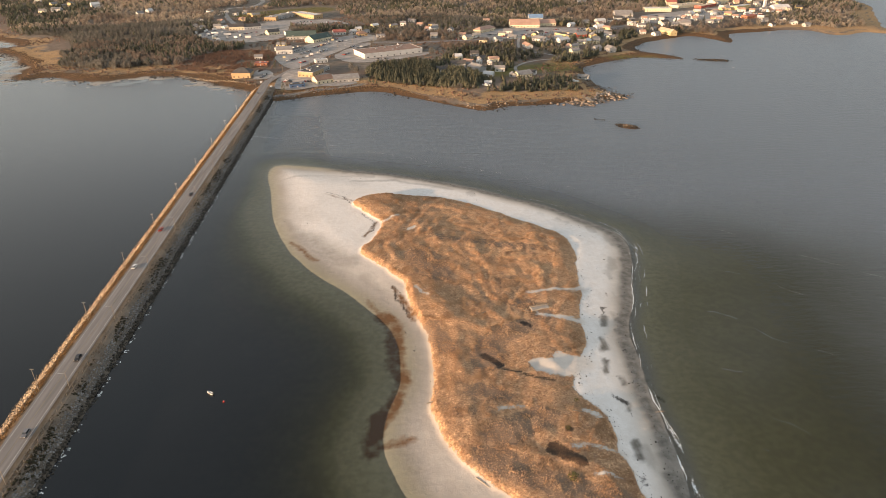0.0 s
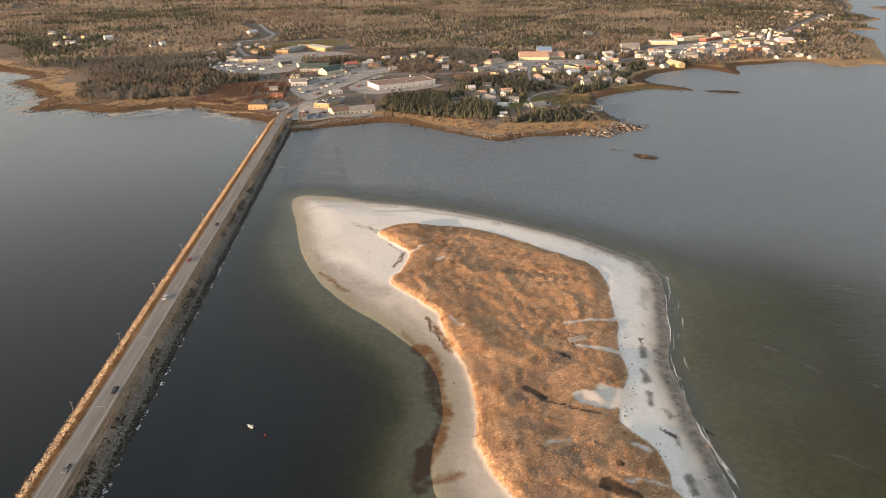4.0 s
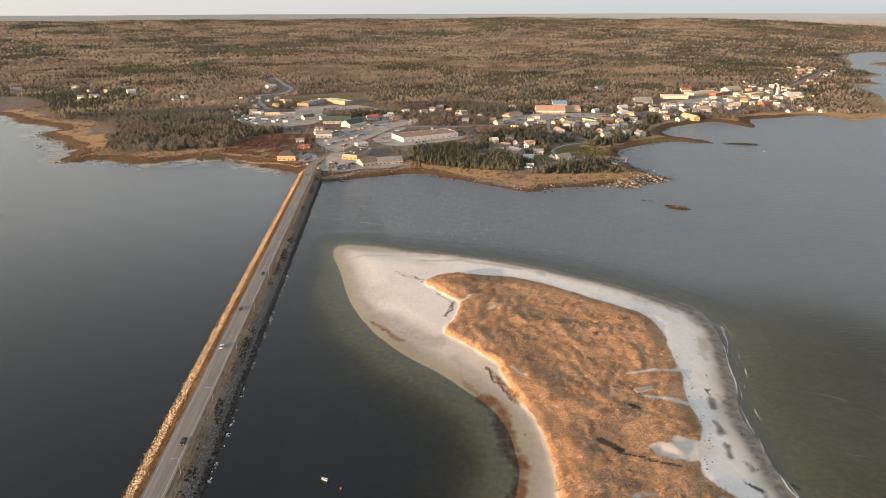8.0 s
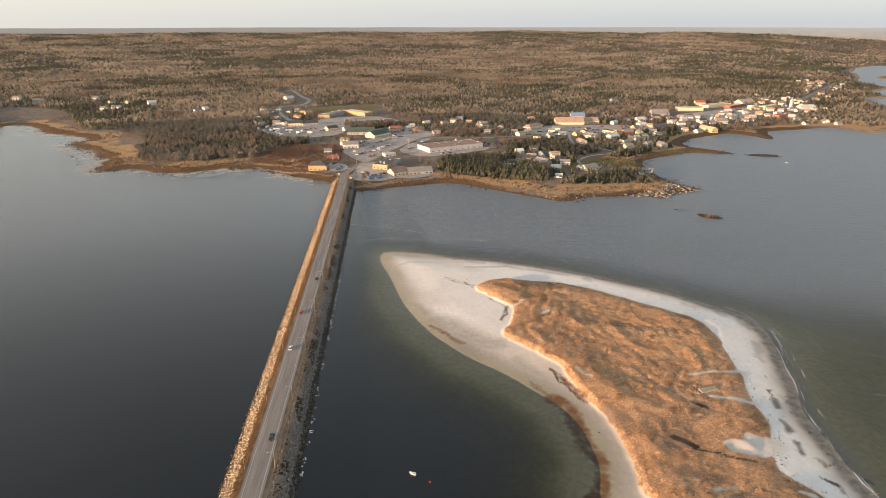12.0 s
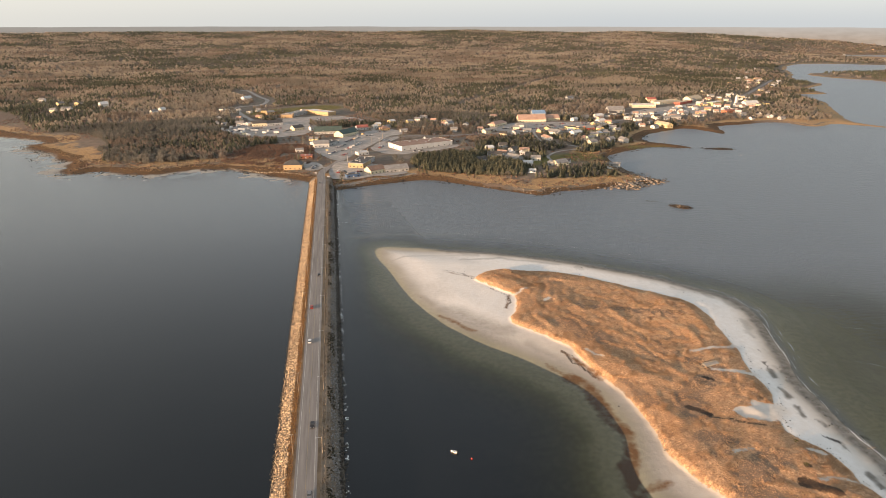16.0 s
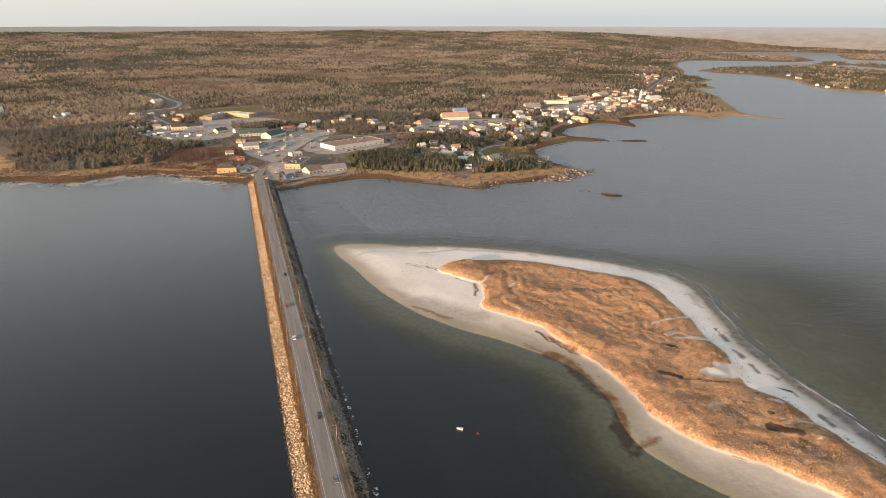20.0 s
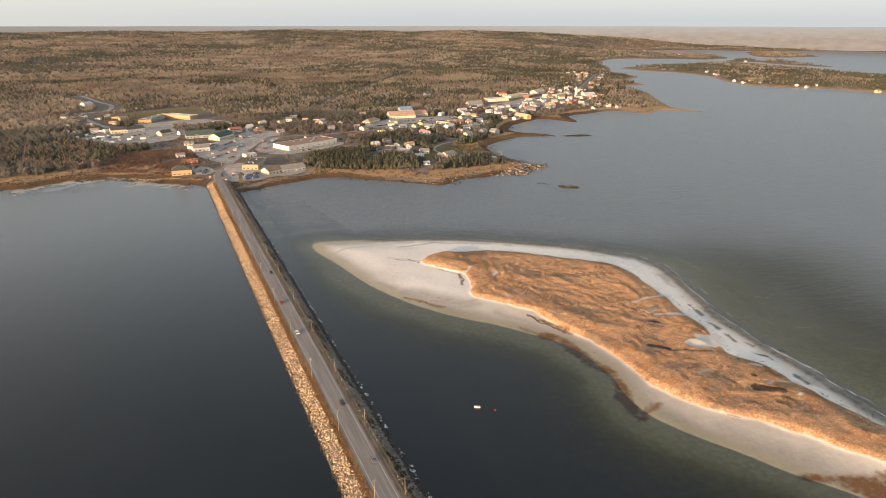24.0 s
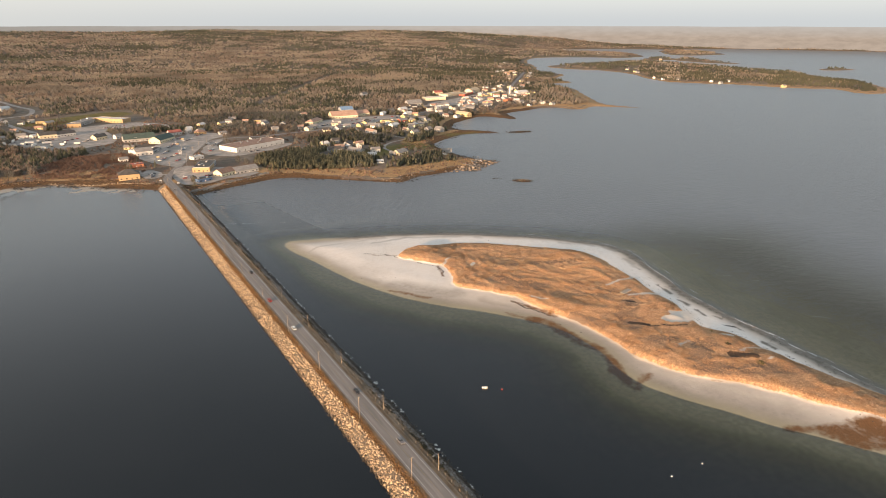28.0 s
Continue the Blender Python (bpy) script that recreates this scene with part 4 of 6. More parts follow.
    if windows:
        floors = 2 if h >= 6.5 and w < 60 else 1
        count = int(np.clip(w / 4.5, 2, 9))
        for fl in range(floors):
            for k in range(count):
                px = (k + 0.5) / count * w - a
                if fl == 0 and k == count // 2:
                    place("door", DOOR_MESHES["dark" if wall in ("white", "cream", "tan") else "white"], root, px, -0.03, 0.0, 0, (1.2, 1, 2.1))
                else:
                    place("window", PANE, root, px, -0.03, 1.0 + fl * 3.1, 0, (min(1.8, w / count * 0.6), 1, 1.3))
        side = int(np.clip(deep / 5, 1, 4))
        for k in range(side):
            py = (k + 0.5) / side * deep
            place("window", PANE, root, -a - 0.03, py, 1.0, radians(-90), (1.3, 1, 1.2))
            place("window", PANE, root, a + 0.03, py, 1.0, radians(90), (1.3, 1, 1.2))
    BUILT.append((x - math.sin(radians(turn)) * deep / 2, y + math.cos(radians(turn)) * deep / 2, max(w, deep) / 2 + 3))
    return root


building('inn', -172, 775, -5, 21.7, 17, 6.4, 'tan', 'dark', 'hip')
building('diner', -158, 825, -5, 15.8, 12, 3.3, 'brick', 'red', 'flat')
building('cafe', -139, 900, 7, 20.9, 14, 5.5, 'white', 'grey', 'gable')
building('cafe', -144, 927, 47, 17.3, 8, 3.7, 'white', 'white', 'flat')
building('annex', -121, 919, 63, 28.8, 16, 3.7, 'grey', 'dark', 'flat')
building('plaza', -130, 1015, 2, 42.5, 22, 4.6, 'grey', 'green', 'gable')
building('plaza', -96, 993, 50, 37.9, 18, 5.1, 'cream', 'green', 'gable')
building('house', -153, 1056, 30, 10.0, 8, 4.6, 'white', 'grey', 'gable')
building('shed', -176, 1060, 34, 18.4, 12, 4.6, 'cream', 'dark', 'gable')
building('depot', -243, 1112, 11, 23.1, 14, 5.5, 'cream', 'dark', 'gable')
building('depot', -219, 1119, 23, 27.3, 12, 4.6, 'white', 'dark', 'gable')
building('school', -205, 1207, -5, 20.6, 18, 6.0, 'tan', 'grey', 'flat')
building('school', -179, 1248, 58, 62.1, 16, 6.0, 'grey', 'grey', 'flat')
building('school', -152, 1245, -46, 60.7, 20, 6.4, 'tan', 'white', 'flat')
building('store', 6, 874, 25, 83.4, 36, 6.0, 'white', 'redbrown', 'flat')
building('carwash', -101, 721, 16, 16.3, 10, 3.3, 'blue', 'dark', 'flat')
building('garage', -112, 727, -5, 5.7, 8, 4.1, 'dark', 'dark', 'gable')
building('shop', -97, 762, -24, 19.1, 26, 4.8, 'tan', 'dark', 'flat')
building('shop', -80, 778, 67, 41.4, 18, 4.8, 'grey', 'dark', 'flat')
building('office', -72, 736, 31, 20.4, 14, 4.6, 'cream', 'redbrown', 'gable')
building('office', -49, 742, 14, 28.6, 14, 3.9, 'grey', 'grey', 'gable')
building('kiosk', -84, 837, 25, 15.3, 9, 3.7, 'white', 'white', 'flat')
building('market', -75, 1049, 13, 18.6, 12, 4.1, 'white', 'red', 'gable')
building('bank', -39, 1034, 20, 13.6, 12, 4.1, 'tan', 'redbrown', 'hip')
building('tent', -53, 1059, 35, 9.0, 8, 4.1, 'white', 'white', 'gable')
building('motel', 155, 1053, 45, 39.0, 14, 4.8, 'cream', 'salmon', 'hip')
building('mall', 220, 1088, -5, 47.8, 26, 4.8, 'cream', 'salmon', 'gable')
building('mall', 257, 1101, 6, 35.9, 18, 4.8, 'cream', 'salmon', 'gable')
building('hall', 252, 1153, -5, 24.2, 18, 6.4, 'grey', 'blue', 'gable')
building('brickstore', 258, 995, -56, 28.3, 16, 4.0, 'yellow', 'dark', 'flat')
building('shop', 214, 959, -51, 21.2, 12, 4.0, 'white', 'grey', 'gable')
building('shop', 252, 949, 29, 18.0, 10, 4.0, 'white', 'white', 'gable')
building('shop', 288, 990, 15, 16.4, 10, 4.0, 'red', 'grey', 'gable')
building('plant', 505, 1250, -5, 47.5, 24, 5.6, 'cream', 'white', 'flat')
building('plant', 417, 1184, -5, 31.3, 24, 4.8, 'grey', 'grey', 'gable')
building('hall', 569, 1347, -5, 20.2, 14, 4.8, 'cream', 'red', 'gable')
building('mall', 591, 1306, 27, 71.6, 24, 4.8, 'cream', 'tan', 'flat')
building('mall', 626, 1303, 36, 57.3, 14, 4.0, 'red', 'tan', 'flat')
building('mall', 672, 1343, 33, 49.3, 20, 5.2, 'cream', 'tan', 'gable')
building('shop', 678, 1266, 31, 46.0, 14, 6.4, 'yellow', 'white', 'flat')
building('shop', 642, 1153, 26, 44.1, 12, 4.4, 'brick', 'red', 'flat')
building('church', 741, 1243, 10, 34.5, 14, 6.4, 'white', 'white', 'gable')
building('barn', 430, 1030, -75, 31.9, 12, 4.8, 'yellow', 'tan', 'gable')
building('house', 458, 1097, 21, 15.7, 9, 4.8, 'cream', 'dark', 'gable')
building('house', 487, 1085, -5, 18.4, 10, 4.8, 'grey', 'grey', 'gable')
building('house', 153, 734, 26, 18.3, 12, 3.6, 'cream', 'grey', 'gable')
building('house', 138, 734, -5, 6.6, 8, 3.2, 'grey', 'grey', 'gable')
building('house', 110, 810, -4, 6.5, 8, 3.2, 'white', 'white', 'gable')
building('house', 122, 805, -5, 5.7, 8, 3.2, 'white', 'white', 'gable')
building('house', 82, 794, -5, 17.7, 10, 4.6, 'grey', 'dark', 'gable')
building('house', 97, 771, -60, 20.4, 12, 4.6, 'grey', 'grey', 'gable')
building('house', 110, 860, -5, 11.4, 9, 4.0, 'grey', 'dark', 'gable')
building('house', 187, 915, -78, 19.3, 8, 4.0, 'white', 'salmon', 'gable')
building('house', 248, 872, 16, 12.0, 10, 4.8, 'cream', 'grey', 'gable')
building('house', 284, 891, 21, 10.3, 10, 4.8, 'grey', 'grey', 'gable')
building('house', 302, 885, 19, 11.0, 12, 5.6, 'grey', 'grey', 'gable')
building('house', 24, 1131, -5, 9.7, 8, 4.6, 'white', 'grey', 'gable')
building('house', 74, 1075, 46, 15.8, 8, 4.6, 'white', 'grey', 'gable')
building('house', 67, 1006, -5, 10.5, 9, 4.6, 'grey', 'grey', 'gable')
building('house', 357, 1120, 19, 17.1, 10, 4.8, 'white', 'white', 'gable')
building('house', 338, 1062, 19, 15.2, 10, 4.0, 'white', 'white', 'gable')
building('house', 406, 1408, 31, 18.2, 10, 4.8, 'white', 'grey', 'gable')
building('house', -278, 1131, -5, 12.5, 9, 4.6, 'grey', 'grey', 'gable')
building('house', -260, 1119, 51, 7.5, 7, 4.6, 'white', 'white', 'gable')
building('house', -305, 1498, 45, 21, 13, 5.5, 'white', 'white', 'gable')
building('house', -670, 1451, 50, 12.3, 10, 5.5, 'yellow', 'grey', 'gable')
building('house', -643, 1453, -5, 8.4, 9, 5.5, 'yellow', 'grey', 'gable')
building('house', -579, 1423, 34, 15.7, 14, 6.4, 'white', 'white', 'gable')
building('house', -652, 1351, -5, 11.2, 10, 5.5, 'cream', 'grey', 'gable')
building('house', -637, 1376, -5, 18.3, 10, 4.6, 'white', 'grey', 'gable')
building('house', -738, 1525, -5, 12.6, 10, 4.6, 'white', 'grey', 'gable')
building('house', -903, 1518, -5, 15.1, 12, 6.4, 'white', 'grey', 'gable')
building('house', -840, 1486, 24, 21.0, 12, 5.5, 'grey', 'grey', 'gable')
building('house', -454, 1304, 42, 11.4, 10, 4.6, 'white', 'grey', 'gable')
building('house', -446, 1337, 51, 10.5, 10, 4.6, 'white', 'white', 'gable')
building('house', -237, 1260, 28, 14.5, 9, 4.6, 'tan', 'grey', 'gable')
building('house', 106, 706, -5, 7.6, 5, 2.0, 'white', 'white', 'gable')


def cottage(x, y, k):
    r = random.Random(int(x * 7 + y * 13 + k))
    building("house", x, y, r.uniform(-40, 40), r.uniform(8, 13), r.uniform(7, 10), r.uniform(2.8, 4.6), r.choice(["white", "white", "cream", "grey", "yellow", "white"] if y < 1600 or x < 1300 else ["grey", "cream", "tan", "grey", "yellow"]), r.choice(["grey", "dark", "white", "grey", "salmon"]), "gable", k < 60, "houses along the coast road")


for k, (x, y) in enumerate([(775, 1490), (742, 1400), (825, 1500), (882, 1548), (774, 1381), (725, 1296), (781, 1344), (811, 1360), (852, 1389), (661, 1260), (658, 1233), (673, 1225), (666, 1188), (643, 1138), (641, 1115), (675, 1119), (662, 1333), (638, 1273), (489, 1114), (530, 1145), (424, 1052), (414, 1012), (394, 1023), (331, 977), (296, 944), (1084, 1830), (1131, 1863), (1031, 1696), (963, 1589), (1259, 2058), (1442, 2280), (1797, 2726), (967, 1682), (1058, 1629), (638, 1082), (692, 1073), (680, 1092), (349, 1096), (344, 1053)]):
    cottage(x, y, k + 0)
for k, (x, y) in enumerate([(1600, 1735), (1558, 1661), (1546, 1637), (1426, 1453), (1399, 1395), (1448, 1416), (1420, 1359), (1461, 1266), (1451, 1228), (1504, 1240), (1510, 1071), (2114, 2104), (2268, 2175), (1796, 1690), (1828, 1602)]):
    cottage(x, y, k + 40)
for k, (x, y) in enumerate([(2263, 2916), (2685, 3330), (2881, 3442), (3003, 3492), (3114, 3555), (2327, 2648), (2334, 2572)]):
    cottage(x, y, k + 80)


# more houses on both sides of the coast road
r4 = random.Random(44)
for k in range(56):
    t = r4.random()
    x, y = np.interp(t * 10, range(11), (423, 495, 545, 593, 630, 668, 715, 762, 884, 1016, 1177)), np.interp(t * 10, range(11), (1110, 1132, 1155, 1177, 1200, 1227, 1278, 1330, 1474, 1624, 1806))
    side, off = r4.choice((-1, 1)), r4.uniform(16, 55)
    cottage(x - side * off * 0.65, y + side * off * 0.76, k)
for x, y in ((-300, 1130), (-318, 1150), (-290, 1200), (-322, 1205), (-255, 1215), (-310, 1290), (-20, 1120), (10, 1110), (62, 1075), (95, 1060), (70, 1120), (110, 1010), (118, 985), (135, 960), (160, 965), (230, 960), (250, 975), (110, 740), (128, 765), (60, 770), (95, 812), (120, 830), (250, 905), (285, 940), (305, 985), (330, 1000), (395, 1040)):
    cottage(x, y, int(abs(x)) % 60)

for x, y in ((87, 839), (117, 829), (130, 822), (162, 750), (219, 734), (255, 902), (469, 1085), (495, 1104), (399, 1092), (434, 1118), (431, 1208), (242, 1098), (217, 1000), (232, 1018), (170, 1012), (168, 1155), (275, 994), (183, 1034), (704, 1346), (781, 1253), (805, 1377), (742, 1330), (39, 1168), (75, 1097), (51, 1126), (97, 1062), (-11, 1017), (-34, 1060), (-47, 1088), (-252, 1288), (-266, 1300), (-302, 1317), (-281, 1284), (-318, 1332), (-337, 1322), (-167, 866), (-152, 955), (395, 1150), (375, 1130), (330, 1120), (410, 1075), (520, 1160), (470, 1150), (445, 1160), (550, 1185), (610, 1190), (575, 1240), (300, 1090), (320, 1040), (205, 980), (180, 985), (130, 1000), (300, 965), (270, 930)):
    if all(math.hypot(x - ox, y - oy) > orad * 0.72 + 4 for ox, oy, orad in BUILT):
        cottage(x, y, int(x + y) % 40)

# church tower
tower = thing("church_tower", 716, 1262, town_height(716, 1262), 0.3, "white square church tower with a pointed spire", "tower")
solid("tower_wall", *boxes((-2.2, -2.2, -1, 2.2, 2.2, 15)), WALLS["white"], tower)
solid("spire", [(-2.5, -2.5, 15), (2.5, -2.5, 15), (2.5, 2.5, 15), (-2.5, 2.5, 15), (0, 0, 23)], [[0, 1, 4], [1, 2, 4], [2, 3, 4], [3, 0, 4], [3, 2, 1, 0]], ROOFS["white"], tower)


# ---- rocks ----
def stone(r):
    """A broken twelve-cornered boulder of unit size."""
    g = (1 + 5**0.5) / 2
    v = np.array([(-1, g, 0), (1, g, 0), (-1, -g, 0), (1, -g, 0), (0, -1, g), (0, 1, g), (0, -1, -g), (0, 1, -g), (g, 0, -1), (g, 0, 1), (-g, 0, -1), (-g, 0, 1)]) / 1.9
    f = np.array([(0, 11, 5), (0, 5, 1), (0, 1, 7), (0, 7, 10), (0, 10, 11), (1, 5, 9), (5, 11, 4), (11, 10, 2), (10, 7, 6), (7, 1, 8), (3, 9, 4), (3, 4, 2), (3, 2, 6), (3, 6, 8), (3, 8, 9), (4, 9, 5), (2, 4, 11), (6, 2, 10), (8, 6, 7), (9, 8, 1)])
    return v * r.uniform(0.7, 1.15, (12, 1)) * r.uniform(0.75, 1.2, 3) * (0.5, 0.5, 0.42), f


STONES = [stone(np.random.default_rng(100 + k)) for k in range(12)]


def bank_height(x):
    return np.interp(x, [p for p, _ in BANK], [q for _, q in BANK])


def rocks(name, xa, xb, ya, yb, count, small, big, material, label, parent, seed):
    r = np.random.default_rng(seed)
    x, y = r.uniform(xa, xb, count), r.uniform(ya, yb, count)
    s = small + (big - small) * r.random(count) ** 2.2
    z = np.maximum(bank_height(x), -0.45) + 0.14 * s
    ob = solid(name, *many(STONES, x, y, z, s, s, seed), material, parent, label)
    ob["kind"] = "stuff"
    return ob


rocks("boulders", -150.2, -144.2, 118, 716, 8600, 0.5, 1.45, PALE_LIT_ROCK, "pale sunlit granite boulders", causeway, 1)
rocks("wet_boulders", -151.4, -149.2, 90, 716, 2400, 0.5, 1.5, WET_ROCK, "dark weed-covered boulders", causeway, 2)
rocks("grey_boulders", -127.2, -123.4, 90, 690, 6400, 0.4, 1.1, GREY_SHADE_ROCK, "grey granite boulders", causeway, 3)
rocks("dark_boulders", -123.9, -120.4, 90, 690, 4600, 0.6, 1.6, WET_ROCK, "black wet boulders at the waterline", causeway, 4)
r = np.random.default_rng(5)
stone_meshes = [raw_mesh("boulder", v, f, PALE_LIT_ROCK) for v, f in STONES]
for k in range(290):
    x, y, s = r.uniform(-150.2, -144.2), r.uniform(84, 119), r.uniform(0.6, 1.6)
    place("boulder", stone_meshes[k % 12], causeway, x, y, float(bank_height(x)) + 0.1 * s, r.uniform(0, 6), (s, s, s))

# ---- trees and scrub ----
def crown(r, count, size, profile, low=0.0):
    """A crown of many small ragged clumps set round an uneven outline, with gaps, on a stem."""
    V, F = [], []
    lobes = r.uniform(0.72, 1.08, 7)
    for k in range(count):
        h = low + (1 - low) * ((k + r.random()) / count) ** 0.85
        a = 2.4 * k + r.normal(0, 0.5)
        w, lean = profile(h)
        w *= lobes[int((a / 6.283 * 5 + h * 4) % 7)] * r.uniform(0.82, 1.06)
        n = np.array((math.cos(a) * (1 - abs(lean)), math.sin(a) * (1 - abs(lean)), lean)) + r.normal(0, 0.34, 3)
        n /= np.linalg.norm(n) + 1e-6
        t = np.cross(n, (0.3, 0.2, 1.0))
        t /= np.linalg.norm(t) + 1e-6
        b = np.cross(n, t)
        c = np.array((w * math.cos(a), w * math.sin(a), h * lobes[k % 7] ** 0.35))
        q0, m = r.random() * 6.283, len(V)
        V += [tuple(c + size * r.uniform(0.65, 1.35) * (math.cos(q0 + q) * t + math.sin(q0 + q) * b)) for q in (0, 2.1, 4.2)]
        F.append((m, m + 1, m + 2))
    m = len(V)
    V += [(-0.02, 0, 0), (0.02, 0.01, 0), (0, 0.0, 0.6)]
    F.append((m, m + 1, m + 2))
    return np.array(V), np.array(F)


def lump(r, rings, sides, profile, low, shrink):
    """The uneven inner body of a crown, open below."""
    V = [(r.normal(0, 0.05), r.normal(0, 0.05), 0.97)]
    heights = low + (0.94 - low) * (1 - (np.arange(rings) + 0.75) / rings)
    for i, h in enumerate(heights):
        for s in range(sides):
            a = (s + 0.5 * (i % 2) + r.uniform(-0.25, 0.25)) / sides * 6.283
            w = profile(h)[0] * shrink * (r.uniform(0.95, 1.3) if (s + i) % 2 else r.uniform(0.5, 0.85))
            V.append((w * math.cos(a), w * math.sin(a), h + r.normal(0, 0.055)))
    F = [(0, 1 + s, 1 + (s + 1) % sides) for s in range(sides)]
    for i in range(rings - 1):
        for s in range(sides):
            a, b = 1 + i * sides + s, 1 + i * sides + (s + 1) % sides
            F += [(a, a + sides, b), (b, a + sides, b + sides)]
    return np.array(V), np.array(F)


def full(r, rings, sides, count, size, profile, low, shrink=0.88):
    """A crown with a body and ragged clumps that break its outline."""
    (v, f), (cv, cf) = lump(r, rings, sides, profile, low, shrink), crown(r, count, size, profile, low)
    return np.r_[v, cv], np.r_[f, cf + len(v)]


def round_top(h):
    """A broad rounded crown: half a width and the lean of its surface at a height."""
    u = (h - 0.46) / 0.55
    return 0.5 * max(1 - abs(u) ** 1.7, 0.03) ** 0.75, 0.8 * u


def pointed_top(h):
    """A narrow tapering crown of drooping boughs."""
    return 0.5 * (1.02 - h) ** 0.72, 0.22 + 0.3 * h


def leafy(r, count, size, base=0.18):
    return crown(r, count, size, round_top, base)


def spruce(r, count, size):
    return crown(r, count, size, pointed_top, 0.04)


def seeds(k, n):
    return [np.random.default_rng(k + i) for i in range(n)]


def brush(r, count, thick, profile, low, rise):
    """A leafless crown: slender sprays of twigs that fan out from the stem to an uneven outline."""
    V, F = [], []
    lobes = r.uniform(0.7, 1.1, 7)
    for k in range(count):
        a = 2.4 * k + r.normal(0, 0.4)
        h = low + (1 - low) * ((k + r.random()) / count) ** 0.8
        w = profile(h)[0] * lobes[int((a * 0.8 + h * 4) % 7)] * r.uniform(0.75, 1.1)
        tip = np.array((w * math.cos(a), w * math.sin(a), h * lobes[k % 7] ** 0.3))
        foot = np.array((tip[0] * 0.25, tip[1] * 0.25, max(h - rise * r.uniform(0.7, 1.3), 0.0)))
        q = r.random() * 6.283
        off = thick * r.uniform(0.6, 1.4) * np.array((math.cos(q), math.sin(q), 0.3 * math.sin(2 * q)))
        m = len(V)
        V += [tuple(tip - off), tuple(tip + off), tuple(foot)]
        F.append((m, m + 1, m + 2))
    return np.array(V), np.array(F)


def boughs(r, count, thick, body):
    """A conifer: a thin dark core and drooping boughs that taper outwards."""
    V, F = [], []
    for k in range(count):
        h = 0.06 + 0.92 * ((k + r.random()) / count) ** 1.15
        a, w = 2.4 * k + r.normal(0, 0.4), pointed_top(h)[0] * r.uniform(0.75, 1.15)
        q = np.array((-math.sin(a), math.cos(a), r.normal(0, 0.3))) * thick * (1.15 - h) * r.uniform(0.7, 1.3)
        mid = np.array((0.35 * w * math.cos(a), 0.35 * w * math.sin(a), h + 0.05))
        m = len(V)
        V += [tuple(mid * (0.1, 0.1, 1) + (0, 0, 0.05)), tuple(np.array((w * math.cos(a), w * math.sin(a), h - 0.04)) - q), tuple(np.array((w * math.cos(a), w * math.sin(a), h - 0.04)) + q)]
        F.append((m, m + 1, m + 2))
    v, f = lump(r, 1, body, pointed_top, 0.05, 0.72)
    return np.r_[np.array(V), v], np.r_[np.array(F), f + len(V)]


BROADLEAF = [brush(r, 34, 0.052, round_top, 0.20, 0.42) for r in seeds(200, 8)]
FIR = [boughs(r, 24, 0.15, 6) for r in seeds(220, 8)]
BROADLEAF_FAR = [brush(r, 16, 0.088, round_top, 0.25, 0.5) for r in seeds(240, 7)]
FIR_FAR = [boughs(r, 7, 0.22, 5) for r in seeds(260, 6)]
CLUMP = [brush(r, 10, 0.13, round_top, 0.30, 0.6) for r in seeds(280, 7)]
SHRUB = [full(r, 2, 6, 12, 0.11, round_top, 0.1) for r in seeds(285, 6)]
ROADS = [road_line[road_line[:, 1] > 690]] + [np.array(p, float) for p in ([(-348, 1703), (-290, 1570), (-264, 1494), (-271, 1411), (-309, 1385), (-279, 1229), (-215, 1100)], [(193, 995), (179, 900), (220, 856), (180, 826), (148, 755)], [(-1000, 1470), (-829, 1460), (-640, 1480)], [(143, 1377), (336, 1667), (614, 2073), (1097, 2733)])]
CLEARED = [spline(p, 2) for p in LOTS.values()] + [MARSH, spline([(-262, 838), (-205, 800), (-160, 785), (-150, 860), (-165, 925), (-225, 925)], 2), spline([(-275, 1240), (-285, 1325), (-225, 1370), (-155, 1405), (-105, 1395), (-110, 1325), (-60, 1200), (-40, 1120), (-150, 1150)], 2), spline([(150, 740), (190, 730), (230, 780), (220, 820), (160, 810)], 2), spline([(-75, 820), (-40, 800), (60, 840), (70, 920), (40, 960), (-40, 960)], 2), spline([(-180, 730), (-120, 690), (-30, 715), (-40, 760), (-100, 860), (-180, 830)], 2), spline([(430, 1090), (700, 1200), (760, 1290), (640, 1330), (430, 1220)], 2), spline([(-210, 1020), (-50, 1080), (-30, 1010), (-140, 880)], 2)]


def open_ground(x, y, d):
    """Where no tree stands: shore, roads, yards, houses and clearings. Gaps reach farther south to open the camera's
    view of roads and houses.
    """
    free = d < 26 + 16 * fbm(x, y, 70, 2, 71) + 20 * ((x < -150) & (y < 1000)) + 16 * ((x > 0) & (x < 260) & (y < 720))
    for k, line in enumerate(ROADS):
        free |= line_distance(line, x, y) < 9
        if k < 2:
            free |= line_distance(line, x, y + np.where((y < 1120) | (k == 1), 17, 7)) < np.where((y < 1120) | (k == 1), 24, 10)
    for line in CLEARED:
        free |= inside(line, x, y) > -5
    for bx, by2, br in BUILT:
        free |= (np.hypot(x - bx, y - by2) < br) | (np.hypot(x - bx, y - by2 + 12) < br + 6)
    return free


FIR_WOOD = spline([(-28, 765), (-8, 742), (20, 722), (60, 702), (100, 690), (114, 712), (104, 760), (60, 805), (20, 828), (-20, 812)], 3)


